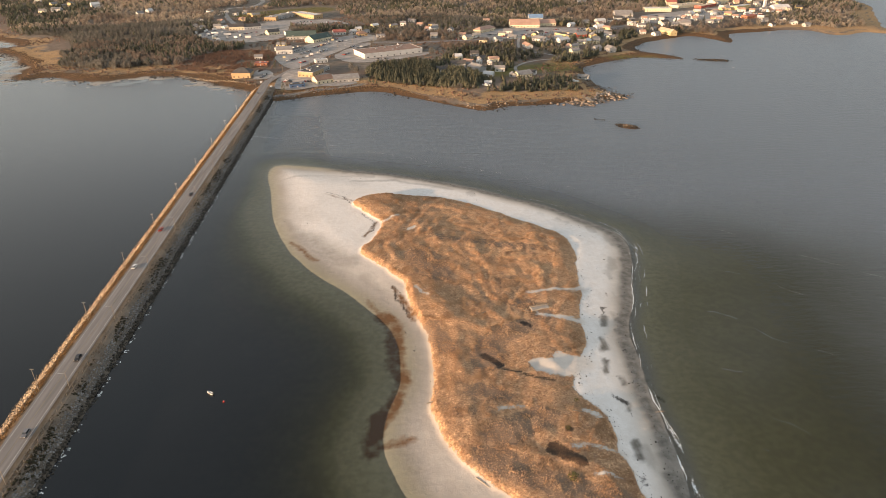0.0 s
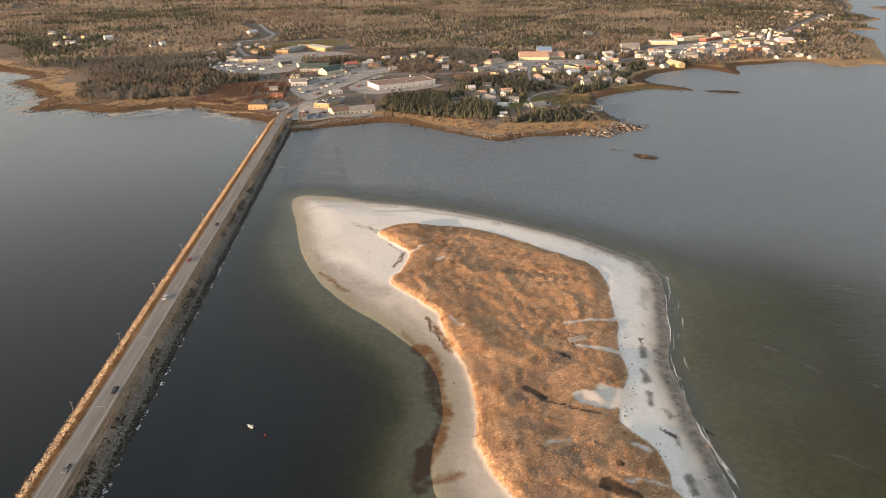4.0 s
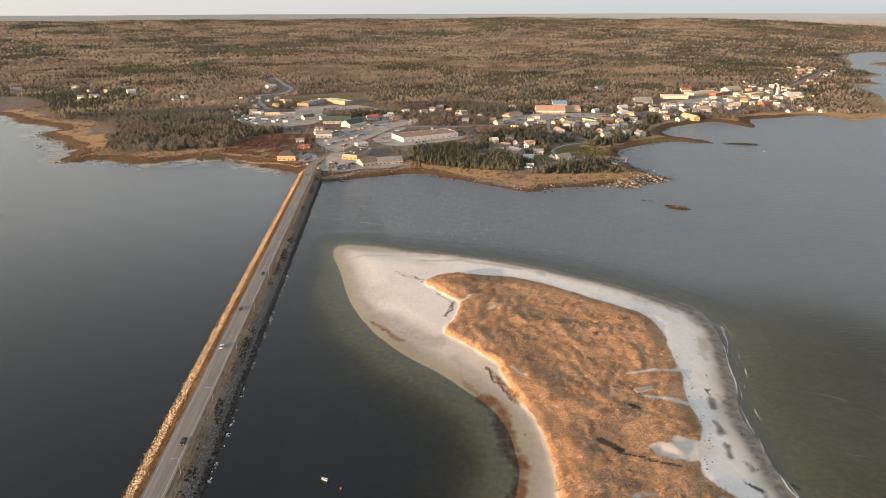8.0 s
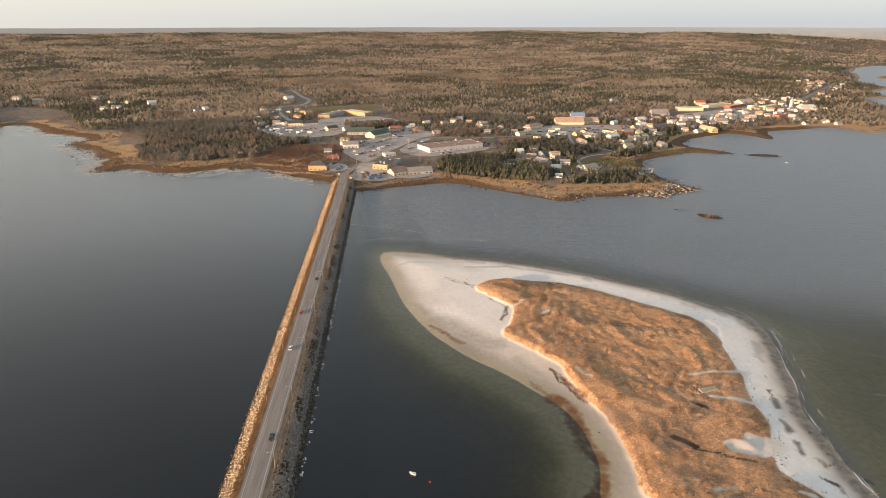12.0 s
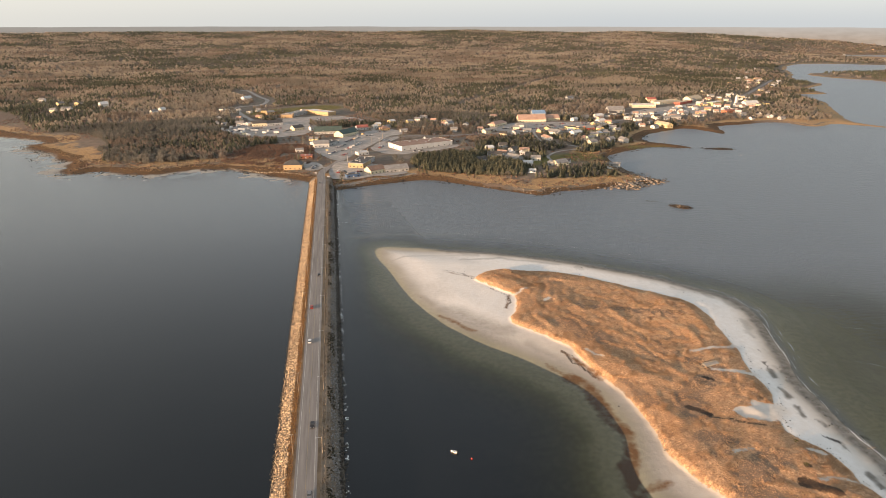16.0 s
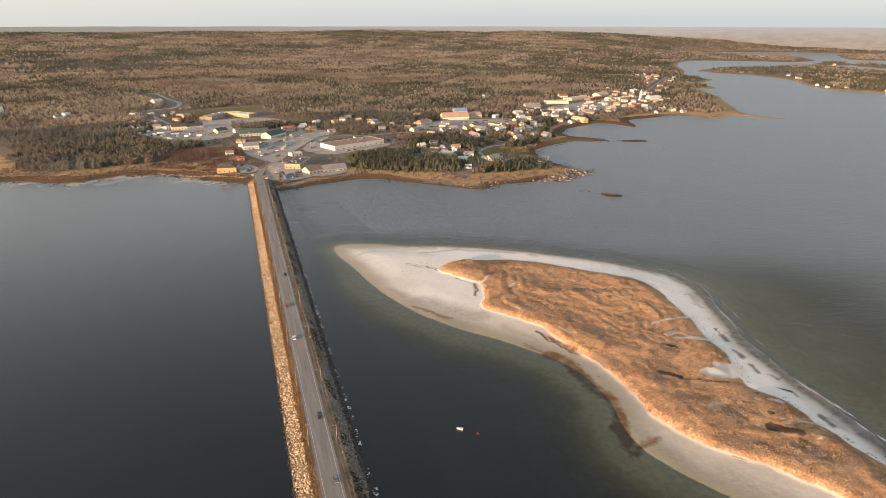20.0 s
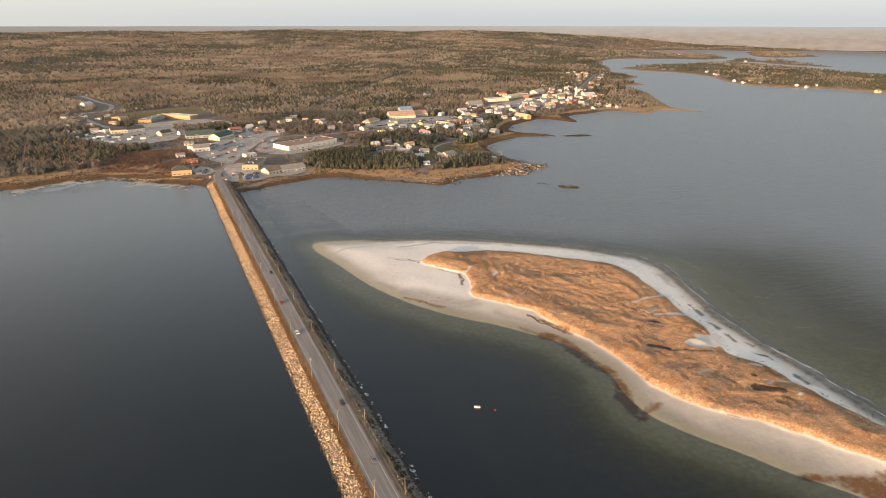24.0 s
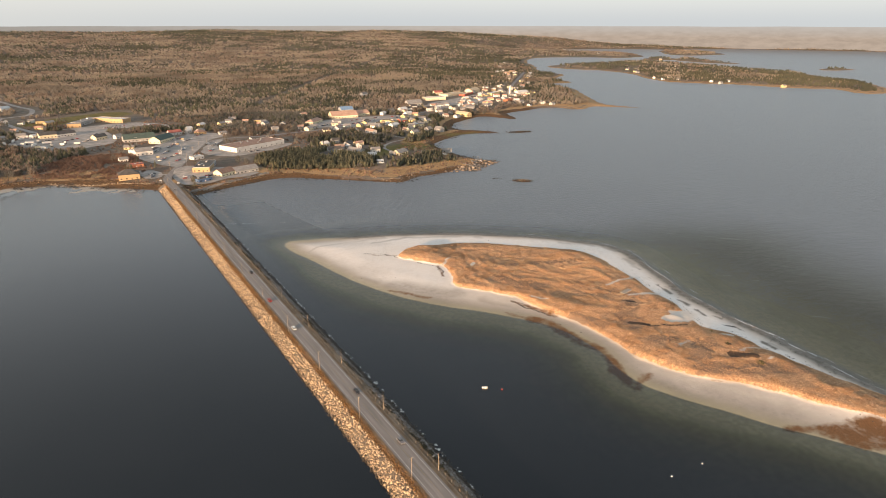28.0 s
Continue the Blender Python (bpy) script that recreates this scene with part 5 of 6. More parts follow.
def forest(lo, hi, gap, seed):
    """Places for trees between two distances from the causeway, about gap metres apart."""
    r = np.random.default_rng(seed)
    area = 0.5 * (hi**2 - lo**2) * radians(112)
    n = int(area / gap**2)
    rad, ang = np.sqrt(r.uniform(lo**2, hi**2, n)), np.radians(r.uniform(-39, 73, n))
    x, y = -120 + rad * np.sin(ang), -20 + rad * np.cos(ang)
    d = land_depth(x, y)
    keep = d > 14
    x, y, d = x[keep], y[keep], d[keep]
    keep = ~open_ground(x, y, d)
    thin = fbm(x, y, 150, 3, 77) + 0.35 * r.random(len(x)) > -0.42
    x, y = x[keep & thin], y[keep & thin]
    patchy = 0.75 * fbm(x, y, 330, 4, 73) + 0.5 * fbm(x, y, 80, 2, 74)
    fir = patchy + 0.4 * step(1250, 1500, x) * step(2600, 2300, y) + r.normal(0, 0.16, len(x)) > (0.06 if hi < 1300 else 0.10)
    wood = inside(FIR_WOOD, x, y) > -10
    keep_out = ~wood
    x, y, fir = x[keep_out], y[keep_out], fir[keep_out]
    return x, y, land_height(x, y), fir, r


for k, (lo, hi, gap, broad, firs, size) in enumerate(((590, 1250, 4.9, BROADLEAF, FIR, 1.0), (1250, 2300, 7.7, BROADLEAF_FAR, FIR_FAR, 1.15), (2300, 4830, 15.0, CLUMP, FIR_FAR, 1.7))):
    x, y, z, fir, r = forest(lo, hi, gap, 300 + k)
    tall = (7.0 + 2.4 * fbm(x, y, 55, 3, 79)) * np.where(fir, r.uniform(0.8, 1.35, len(x)), r.uniform(0.84, 1.14, len(x))) * (0.9 + 0.1 * size)
    wide = np.where(fir, tall * r.uniform(0.65, 1.0, len(x)), tall * r.uniform(0.75, 1.1, len(x))) * size
    rust = ~fir & (0.65 * fbm(x, y, 150, 3, 82) + 0.35 * fbm(x, y, 32, 2, 83) + r.normal(0, 0.08, len(x)) > 0.13)
    for flag, shapes, paint, label in ((fir, firs, CONIFER, "dark green spruce forest"), (rust, broad, RUSTY, "leafless russet-brown forest"), (~fir & ~rust, broad, (SHADED_TWIGS, HAZED_TWIGS, HAZED_TWIGS)[k], "bare grey-brown broadleaf forest")):
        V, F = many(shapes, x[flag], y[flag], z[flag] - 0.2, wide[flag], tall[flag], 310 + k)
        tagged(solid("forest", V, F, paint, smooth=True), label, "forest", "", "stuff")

# the dense spruce wood behind the eastern shore
r = np.random.default_rng(390)
x, y = r.uniform(-30, 118, 5600), r.uniform(685, 832, 5600)
keep = (inside(FIR_WOOD, x, y) > 0) & ~open_ground(x, y, np.full(len(x), 99.0))
x, y = x[keep], y[keep]
tall = r.uniform(5.0, 10.5, len(x)) * np.clip(0.75 + inside(FIR_WOOD, x, y) / 40, 0.75, 1.05)
bare = (r.random(len(x)) < 0.16) | (inside(FIR_WOOD, x, y) < 4) & (r.random(len(x)) < 0.5)
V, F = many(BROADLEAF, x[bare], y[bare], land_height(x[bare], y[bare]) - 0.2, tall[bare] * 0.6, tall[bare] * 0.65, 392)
tagged(solid("thicket", V, F, SHADED_TWIGS, smooth=True), "bare brown thicket at the edge of the wood", "shrubs", "", "stuff")
x, y, tall = x[~bare], y[~bare], tall[~bare]
V, F = many(FIR, x, y, land_height(x, y) - 0.2, tall * r.uniform(0.7, 1.05, len(x)), tall, 391)
tagged(solid("spruce_wood", V, F, CONIFER, smooth=True), "dense dark green spruce wood above the shore", "forest", "", "stuff")

# single trees about the houses and yards
r = np.random.default_rng(395)
crowns = {"bare": [raw_mesh("crown", *leafy(q, 150, 0.065, 0.25), SHADED_TWIGS) for q in seeds(600, 4)], "spruce": [raw_mesh("crown", *spruce(q, 130, 0.07), CONIFER) for q in seeds(610, 4)]}
trunk_mesh = raw_mesh("trunk", *tube(0, 0, 0, 0.7, 0.03, 0.012, 7), BARK)
limb_v, limb_f = joined(*[tube(0, 0, 0, 0.34, 0.012, 0.004, 5)])
limb_mesh = raw_mesh("limb", limb_v, limb_f, BARK)
made = 0
while made < 150:
    bx, by2, br = BUILT[r.integers(0, len(BUILT))]
    a, q = r.random() * 6.283, br + r.uniform(1, 22)
    x, y = bx + q * math.cos(a), by2 + q * math.sin(a)
    here = np.array([x]), np.array([y])
    if y > 1400 or land_depth(*here)[0] < 16 or any(inside(line, *here)[0] > -3 for line in CLEARED[:8]) or any(line_distance(line, *here)[0] < 8 for line in ROADS) or any(math.hypot(x - ox, y - oy) < orad - 1 for ox, oy, orad in BUILT):
        continue
    kind = "spruce" if r.random() < 0.4 else "bare"
    tall = r.uniform(6, 11)
    root = thing("tree", x, y, town_height(x, y) - 0.1, a, "dark green spruce tree beside the houses" if kind == "spruce" else "bare grey-brown broadleaf tree beside the houses", "tree", "trees about the town")
    wide = tall * (0.5 if kind == "spruce" else 0.8)
    place("trunk", trunk_mesh, root, 0, 0, 0, 0, (tall, tall, tall))
    place("crown", crowns[kind][made % 4], root, 0, 0, 0, 0, (wide, wide, tall))
    if kind == "bare":
        for k in range(3):
            limb = place("limb", limb_mesh, root, 0, 0, tall * (0.28 + 0.1 * k), 0, (tall, tall, tall))
            limb.matrix_basis = Matrix.Translation((0, 0, tall * (0.28 + 0.1 * k))) @ Matrix.Rotation(2.1 * k, 4, "Z") @ Matrix.Rotation(0.75, 4, "X") @ Matrix.Diagonal((tall, tall, tall, 1))
    made += 1

# low russet scrub round the town and behind the shore
r = np.random.default_rng(400)
x, y = r.uniform(-700, 420, 18000), r.uniform(640, 1300, 18000)
d = land_depth(x, y)
keep = (d > 12) & (fbm(x, y, 90, 3, 81) + 0.4 * (x < -100) * (y < 880) > 0.05)
for line in CLEARED[:8]:
    keep &= inside(line, x, y) < -2
for line in ROADS:
    keep &= line_distance(line, x, y) > 6
for bx, by2, br in BUILT:
    keep &= np.hypot(x - bx, y - by2) > br - 2
x, y, d = x[keep], y[keep], d[keep]
V, F = many(SHRUB, x, y, land_height(x, y, d) - 0.2, r.uniform(1.5, 4.0, len(x)), r.uniform(0.8, 2.2, len(x)), 401)
tagged(solid("scrub", V, F, RUSSET, smooth=True), "low russet leafless scrub", "shrubs", "", "stuff")

# russet thicket between the inn and the shore wood
r = np.random.default_rng(403)
x, y = r.uniform(-265, -148, 3600), r.uniform(785, 930, 3600)
keep = (inside(CLEARED[9], x, y) > -4) & (land_depth(x, y) > 22) & (fbm(x, y, 26, 2, 87) > -0.4) & (line_distance(road_line, x, y) > 8)
for bx, by2, br in BUILT:
    keep &= np.hypot(x - bx, y - by2) > br - 2
x, y = x[keep], y[keep]
V, F = many(BROADLEAF, x, y, land_height(x, y) - 0.2, r.uniform(1.8, 4.2, len(x)), r.uniform(1.2, 3.0, len(x)), 404)
tagged(solid("russet_thicket", V, F, RUSSET, smooth=True), "russet leafless thicket behind the shore", "shrubs", "", "stuff")

# dark low bushes among the gravel and rocks of the causeway's eastern side
r = np.random.default_rng(405)
x, y = r.uniform(-128.8, -125.2, 2600), r.uniform(90, 690, 2600)
keep = fbm(x * 2, y, 16, 3, 86) > 0.24
x, y = x[keep], y[keep]
V, F = many(SHRUB, x, y, bank_height(x) - 0.1, r.uniform(0.7, 1.6, len(x)), r.uniform(0.35, 0.9, len(x)), 406)
tagged(solid("bank_scrub", V, F, tinted("dark_scrub", ((0.050, 0.042, 0.030), (0.085, 0.066, 0.042), (0.065, 0.060, 0.036)), 0.95, sheer=0.3), smooth=True), "dark low bushes on the causeway bank", "shrubs", "", "stuff")

# ---- dune grass ----
def tuft(r, blades=4):
    V, F = [], []
    for k in range(blades):
        a, w = r.random() * 6.283, r.uniform(0.12, 0.3)
        lean = r.uniform(0.2, 0.6)
        ox, oy = r.uniform(-0.3, 0.3, 2)
        n = len(V)
        V += [(ox - w * math.sin(a), oy + w * math.cos(a), 0), (ox + w * math.sin(a), oy - w * math.cos(a), 0), (ox + lean * math.cos(a), oy + lean * math.sin(a), r.uniform(0.7, 1.1))]
        F.append((n, n + 1, n + 2))
    return np.array(V), np.array(F)


TUFTS = [tuft(r) for r in seeds(420, 8)]
r = np.random.default_rng(421)
x, y = r.uniform(-30, 105, 190000), r.uniform(75, 412, 190000)
z, m, ds, dg, east = sand_beds(x, y)
keep = (m["veg"] > 0.5) & (m["dark"] < 0.4) & (r.random(len(x)) > 0.35 * m["dull"]) & (dg > -0.5)
x, y, z = x[keep], y[keep], z[keep]
clumps = np.clip(0.5 + 1.1 * fbm(x, y, 3.2, 2, 88), 0, 1) * np.clip(0.65 + 0.9 * (1 - 3 * np.abs(fbm(x + 9 * fbm(x, y, 60, 2, 26), y, 16, 2, 89))), 0.25, 1.3)
size = r.uniform(0.13, 0.26, len(x)) + 0.34 * clumps * r.uniform(0.5, 1, len(x))
V, F = many(TUFTS, x, y, z - 0.05, 0.35 + size * 1.1, size, 422)
tagged(solid("dune_grass", V, F, TUFT), "orange dry dune grass", "grass", "", "stuff")

# golden grass on the mainland shore
x, y = r.uniform(-560, 260, 60000), r.uniform(640, 1000, 60000)
d = land_depth(x, y)
keep = (d > 9) & (d < 40) & (fbm(x, y, 40, 3, 84) > -0.25) & (line_distance(road_line[road_line[:, 1] > 650], x, y) > 7)
for bx, by2, br in BUILT:
    keep &= np.hypot(x - bx, y - by2) > br
for line2 in CLEARED[:8]:
    keep &= inside(line2, x, y) < 0
x, y, d = x[keep][:15000], y[keep][:15000], d[keep][:15000]
V, F = many(TUFTS, x, y, land_height(x, y, d) - 0.05, r.uniform(0.6, 1.5, len(x)), r.uniform(0.25, 0.6, len(x)), 424)
tagged(solid("shore_grass", V, F, STRAW), "golden dry grass above the tideline", "grass", "", "stuff")

# grass strips on the causeway
x = np.r_[r.uniform(-144.8, -142.0, 5200), r.uniform(-144.6, -142.2, 3800)]
y = r.uniform(90, 715, len(x))
V, F = many(TUFTS, x, y, bank_height(x), r.uniform(0.5, 1.1, len(x)), r.uniform(0.2, 0.55, len(x)), 423)
tagged(solid("verge_grass", V, F, DRY_GRASS), "dry brown verge grass", "grass", "", "stuff")
x = r.uniform(-131.2, -126.0, 9000)
y = r.uniform(90, 715, len(x))
keep = fbm(x * 3, y, 14, 3, 85) > -0.15
x, y = x[keep], y[keep]
V, F = many(TUFTS, x, y, bank_height(x), r.uniform(0.4, 0.9, len(x)), r.uniform(0.12, 0.4, len(x)), 425)
tagged(solid("verge_weeds", V, F, DULL_GRASS_BLADE), "dull brown weeds on the gravel verge", "grass", "", "stuff")


# ---- poles, boat, vehicles ----
def pole(x, y, tall, arm, group, label):
    root = thing("utility_pole", x, y, float(bank_height(x)) - 0.1, 0, label, "pole", group)
    solid("shaft", *tube(0, 0, -0.6, tall, 0.13, 0.085), TIMBER, root)
    if arm == "wires":
        solid("crossarm", *boxes((-0.75, 0.10, tall - 0.55, 0.75, 0.22, tall - 0.42)), TIMBER, root)
        for px in (-0.65, 0.0, 0.65):
            solid("insulator", *tube(px, 0.16, tall - 0.42, tall - 0.2, 0.05, 0.04, 6), HULL, root)
    if arm == "lamp":
        solid("bracket", *boxes((-2.2, -0.04, tall - 0.35, 0.0, 0.04, tall - 0.26)), STEEL, root, "grey steel bracket")
        solid("lamp_head", *boxes((-2.7, -0.14, tall - 0.40, -2.0, 0.14, tall - 0.26)), STEEL, root, "grey street-lamp head")
    return root


first = pole(-142.3, 115.8, 10.5, "wires", "poles along the causeway", "tall pale timber utility pole with a short crossarm")
for k in range(1, 13):
    copy_thing(first, pose(-142.3, 115.8 + 48.9 * k, float(bank_height(-142.3)) - 0.1))
second = pole(-130.5, 115.8, 8.0, "lamp", "lamp poles beside the road", "slim timber pole with a street lamp over the road")
for k in range(1, 12):
    copy_thing(second, pose(-130.5, 115.8 + 48.9 * k, float(bank_height(-130.5)) - 0.1))
post_mesh = raw_mesh("marker_post", *tube(0, 0, -0.3, 1.0, 0.13, 0.12, 6), TIMBER)
for k in range(240):
    ob = new("marker_post", post_mesh)
    px = -129.7 + 1.9 * (k % 2) + random.uniform(-0.15, 0.15)
    ob.location = (px, 92 + 2.45 * k + random.uniform(-0.5, 0.5), float(bank_height(px)))
    tagged(ob, "short timber guard post on the verge", "post", "guard posts along the causeway")


def hull(length, beam, tall):
    V, F, n = [], [], 9
    for i in range(n):
        t = i / (n - 1)
        w = beam / 2 * (1 - t**2.6) * (0.86 + 0.14 * math.sin(math.pi * min(t * 1.4, 1)))
        yy = length * (t - 0.5)
        lift = 0.35 * tall * t**2
        V += [(-w, yy, tall * 0.75 + lift), (-w * 0.7, yy, 0.05), (0, yy, -0.15 + lift), (w * 0.7, yy, 0.05), (w, yy, tall * 0.75 + lift), (w * 0.8, yy, tall * 0.72 + lift), (0, yy, 0.12 + lift), (-w * 0.8, yy, tall * 0.72 + lift)]
    for i in range(n - 1):
        F += [[8 * i + j, 8 * i + (j + 1) % 8, 8 * i + 8 + (j + 1) % 8, 8 * i + 8 + j] for j in range(8)]
    F.append(list(range(8)))
    return V, F


def boat(x, y, turn, length):
    root = thing("boat", x, y, 0, radians(turn), "small open white boat moored on still water", "boat")
    solid("hull", *hull(length, length * 0.38, 0.9), HULL, root)
    for py in (-0.28, 0.0, 0.2):
        solid("thwart", *boxes((-length * 0.15, py * length - 0.14, 0.42, length * 0.15, py * length + 0.14, 0.48)), TIMBER, root, "timber seat")
    solid("outboard", *boxes((-0.18, -length / 2 - 0.35, 0.2, 0.18, -length / 2 + 0.02, 1.05)), RUBBER, root, "black outboard motor")


boat(-76.5, 211.5, 62, 2.8)
buoy = thing("mooring_buoy", -70, 206, 0, 0, "round red mooring buoy on the water", "buoy")
a = np.linspace(0, np.pi, 7)
ball = [(0.42 * math.sin(t) * math.cos(q), 0.42 * math.sin(t) * math.sin(q), 0.2 - 0.42 * math.cos(t)) for t in a for q in np.arange(10) * 0.6283]
solid("float", ball, [[10 * i + j, 10 * i + (j + 1) % 10, 10 * i + 10 + (j + 1) % 10, 10 * i + 10 + j] for i in range(6) for j in range(10)], RED, buoy, smooth=True)
solid("ring", *tube(0, 0, 0.55, 0.8, 0.10, 0.08, 6), STEEL, buoy, "steel ring")
for bx, by2, tone in ((-33, 118, HULL), (-50, 119, HULL)):
    b = thing("float_buoy", bx, by2, 0, 0, "small white float on the water", "buoy")
    solid("float", *tube(0, 0, -0.2, 0.35, 0.4, 0.25), tone, b)


def car_meshes(paint):
    body = joined(boxes((-0.9, -2.25, 0.35, 0.9, 2.25, 0.82)), boxes((-0.86, -2.15, 0.82, 0.86, 1.2, 0.92)))
    V, F = boxes((-0.82, -1.75, 0.90, 0.82, 0.85, 1.45))
    V = [(px * (0.82 if pz > 1.2 else 1), py * (0.72 if pz > 1.2 else 1) - (0.15 if pz > 1.2 else 0), pz) for px, py, pz in V]
    roof = boxes((-0.64, -1.42, 1.45, 0.64, 0.45, 1.49))
    return raw_mesh("body", *body, paint), raw_mesh("cabin", V, F, GLASS), raw_mesh("car_roof", *roof, paint)


wv, wf = tube(0, 0, -0.11, 0.11, 0.33, 0.33, 10)
WHEEL = raw_mesh("wheel", [(pz, px, py) for px, py, pz in wv], wf, RUBBER)
LAMP_MESH = raw_mesh("headlight", *boxes((-0.16, -0.03, -0.07, 0.16, 0.03, 0.07)), HULL)
TONES = ["silver", "black", "white", "dark red", "dark blue", "grey"]
CARS = []
for paint, tone in zip(CAR_PAINTS, TONES):
    root = thing("car", 0, 0, 0, 0, f"{tone} car on the asphalt", "car", "cars in the town")
    for me in car_meshes(paint):
        place(me.name, me, root, 0, 0, 0)
    for px in (-0.82, 0.82):
        for py in (-1.35, 1.4):
            place("wheel", WHEEL, root, px, py, 0.33)
        place("headlight", LAMP_MESH, root, px * 0.75, 2.26, 0.66)
    CARS.append(root)
CAR_USED = [False] * 6


def park(k, x, y, z, turn):
    m = pose(x, y, z, 0, 0, turn)
    if CAR_USED[k]:
        return copy_thing(CARS[k], m)
    CAR_USED[k], CARS[k].matrix_basis = True, m
    return CARS[k]


for k, y, lane, turn in ((3, 359, -1, 0), (2, 313, -1, 0), (1, 413, 1, 180), (5, 188, 1, 180), (1, 233, 1, 180), (5, 690, -1, 0)):
    park(k, -136.8 + lane * 1.75, y, 4.97, turn)
r = random.Random(9)
rows = [(-128, 850, 62, 9), (-112, 868, 62, 9), (-118, 895, 62, 9), (-95, 905, 62, 8), (-96, 955, 62, 8), (-75, 985, 30, 6), (-105, 772, -10, 5), (-80, 760, -40, 6), (-150, 783, 10, 4), (-55, 935, 65, 6), (-20, 850, 15, 8), (150, 1020, 20, 8), (205, 1050, 10, 9), (200, 1015, 15, 8), (260, 1058, 20, 7), (295, 1040, 15, 6), (480, 1165, 30, 9), (520, 1190, 30, 9), (560, 1215, 30, 9), (-140, 905, 62, 8), (-104, 940, 62, 9), (-88, 1000, 40, 8), (-60, 1015, 30, 9), (-112, 835, 62, 7), (-60, 885, 62, 6), (-48, 925, 62, 8), (-118, 745, 80, 6), (-95, 742, 20, 5), (-65, 752, -30, 7), (-148, 770, 85, 5), (-252, 1085, 20, 8), (-225, 1070, 40, 9), (-200, 1050, 60, 7), (-185, 1100, 70, 8), (170, 1005, 20, 9), (235, 1030, 20, 9), (300, 1060, 20, 7), (240, 1005, 25, 8), (500, 1150, 30, 10), (540, 1175, 30, 10), (600, 1210, 40, 9), (600, 1250, 30, 9), (470, 1190, 30, 8), (350, 1050, 20, 6), (20, 985, 0, 5), (90, 985, 5, 5), (-165, 1175, 0, 8), (-150, 1190, 0, 7), (-105, 1180, 0, 6), (-280, 1060, 40, 5)]
for x, y, turn, count in rows:
    for k in range(count):
        if r.random() < 0.72:
            px, py = x + 2.9 * k * math.cos(radians(turn)), y + 2.9 * k * math.sin(radians(turn))
            park(r.randrange(6), px, py, town_height(px, py) + 0.25, turn + r.choice((0, 180)) + r.uniform(-4, 4))
for k, used in enumerate(CAR_USED):
    if not used:
        park(k, -100 + 4 * k, 880, town_height(-100, 880) + 0.25, 60)


# ---- shore rocks, foam ----
def shore_rocks(name, x, y, z, s, paint, label, seed):
    ob = solid(name, *many(STONES, x, y, z, s, s * 0.8, seed), paint)
    return tagged(ob, label, "rocks", "", "stuff")


r = np.random.default_rng(500)
x, y = r.uniform(-640, 420, 60000), r.uniform(600, 1060, 60000)
d = land_depth(x, y)
keep = (d > -9) & (d < 7) & (fbm(x, y, 28, 3, 91) + 0.3 * r.random(len(x)) > 0.10)
x, y, d = x[keep][:5200], y[keep][:5200], d[keep][:5200]
shore_rocks("shore_rocks", x, y, np.maximum(land_height(x, y, d), -0.2), r.uniform(0.8, 3.0, len(x)) * (0.6 + 0.8 * r.random(len(x)) ** 3), WET_ROCK, "dark weed-covered rocks along the tideline", 501)
x, y = r.uniform(-30, 260, 40000), r.uniform(600, 760, 40000)
d = land_depth(x, y)
keep = (d > 0) & (d < 12) & (fbm(x, y, 24, 3, 92) + 0.5 * step(150, 230, x) + 0.25 * step(20, 110, x) > 0.30)
x, y, d = x[keep][:520], y[keep][:520], d[keep][:520]
shore_rocks("shore_boulders", x, y, land_height(x, y, d), 0.5 + 2.4 * r.random(len(x)) ** 4 + 0.9 * (x > 180), TAN_ROCK, "pale granite boulders on the grassy shore", 502)


def rock_row(name, pts, wide, count, big, paint, label, seed, lift=0.0):
    line = spline(pts, 8, False)
    q = np.random.default_rng(seed)
    k = q.integers(0, len(line) - 1, count)
    t = q.random(count)[:, None]
    at = line[k] * (1 - t) + line[k + 1] * t + q.normal(0, wide / 2, (count, 2))
    return shore_rocks(name, at[:, 0], at[:, 1], np.maximum(land_height(at[:, 0], at[:, 1]), 0) + lift, q.uniform(0.6, big, count), paint, label, seed)


rock_row("rock_wall", [(-250, 806), (-226, 788), (-204, 773), (-177, 762), (-150, 744)], 2.6, 420, 2.0, PALE_LIT_ROCK, "low row of pale armour stones above the beach", 510)
rock_row("sea_wall", [(-119, 690), (-103, 696), (-79, 712), (-53, 722), (-30, 732)], 5.0, 900, 2.0, GREY_SHADE_ROCK, "grey stone sea wall round the harbour yard", 511)
rock_row("headland_rocks", [(168, 637), (184, 640), (197, 632), (212, 642), (228, 652), (244, 657), (238, 672)], 9.0, 150, 6.5, TAN_ROCK, "rounded pale granite ledges on the headland", 515, -0.4)
rock_row("ledge", [(184, 646), (191, 640), (199, 630)], 3.5, 16, 8.5, TAN_ROCK, "great pale granite ledge at the tip of the headland", 517, -0.8)
rock_row("tip_rocks", [(206, 640), (220, 648), (240, 660), (256, 672)], 5.0, 90, 2.6, WET_ROCK, "dark weedy rocks off the headland", 520, 0.0)
rock_row("headland_boulders", [(205, 650), (222, 662), (232, 684), (228, 712)], 12.0, 110, 4.5, GREY_SHADE_ROCK, "grey weathered boulders behind the headland", 516, -0.3)
rock_row("skerry_rocks", [(203, 561), (207, 556), (213, 552), (218, 550)], 5.0, 110, 2.0, WET_ROCK, "dark weedy skerry rocks", 512, 0.2)
rock_row("skerry_boulders", [(206, 558), (212, 554), (217, 552)], 3.5, 40, 1.6, TAN_ROCK, "pale boulders on the skerry", 518, 0.5)
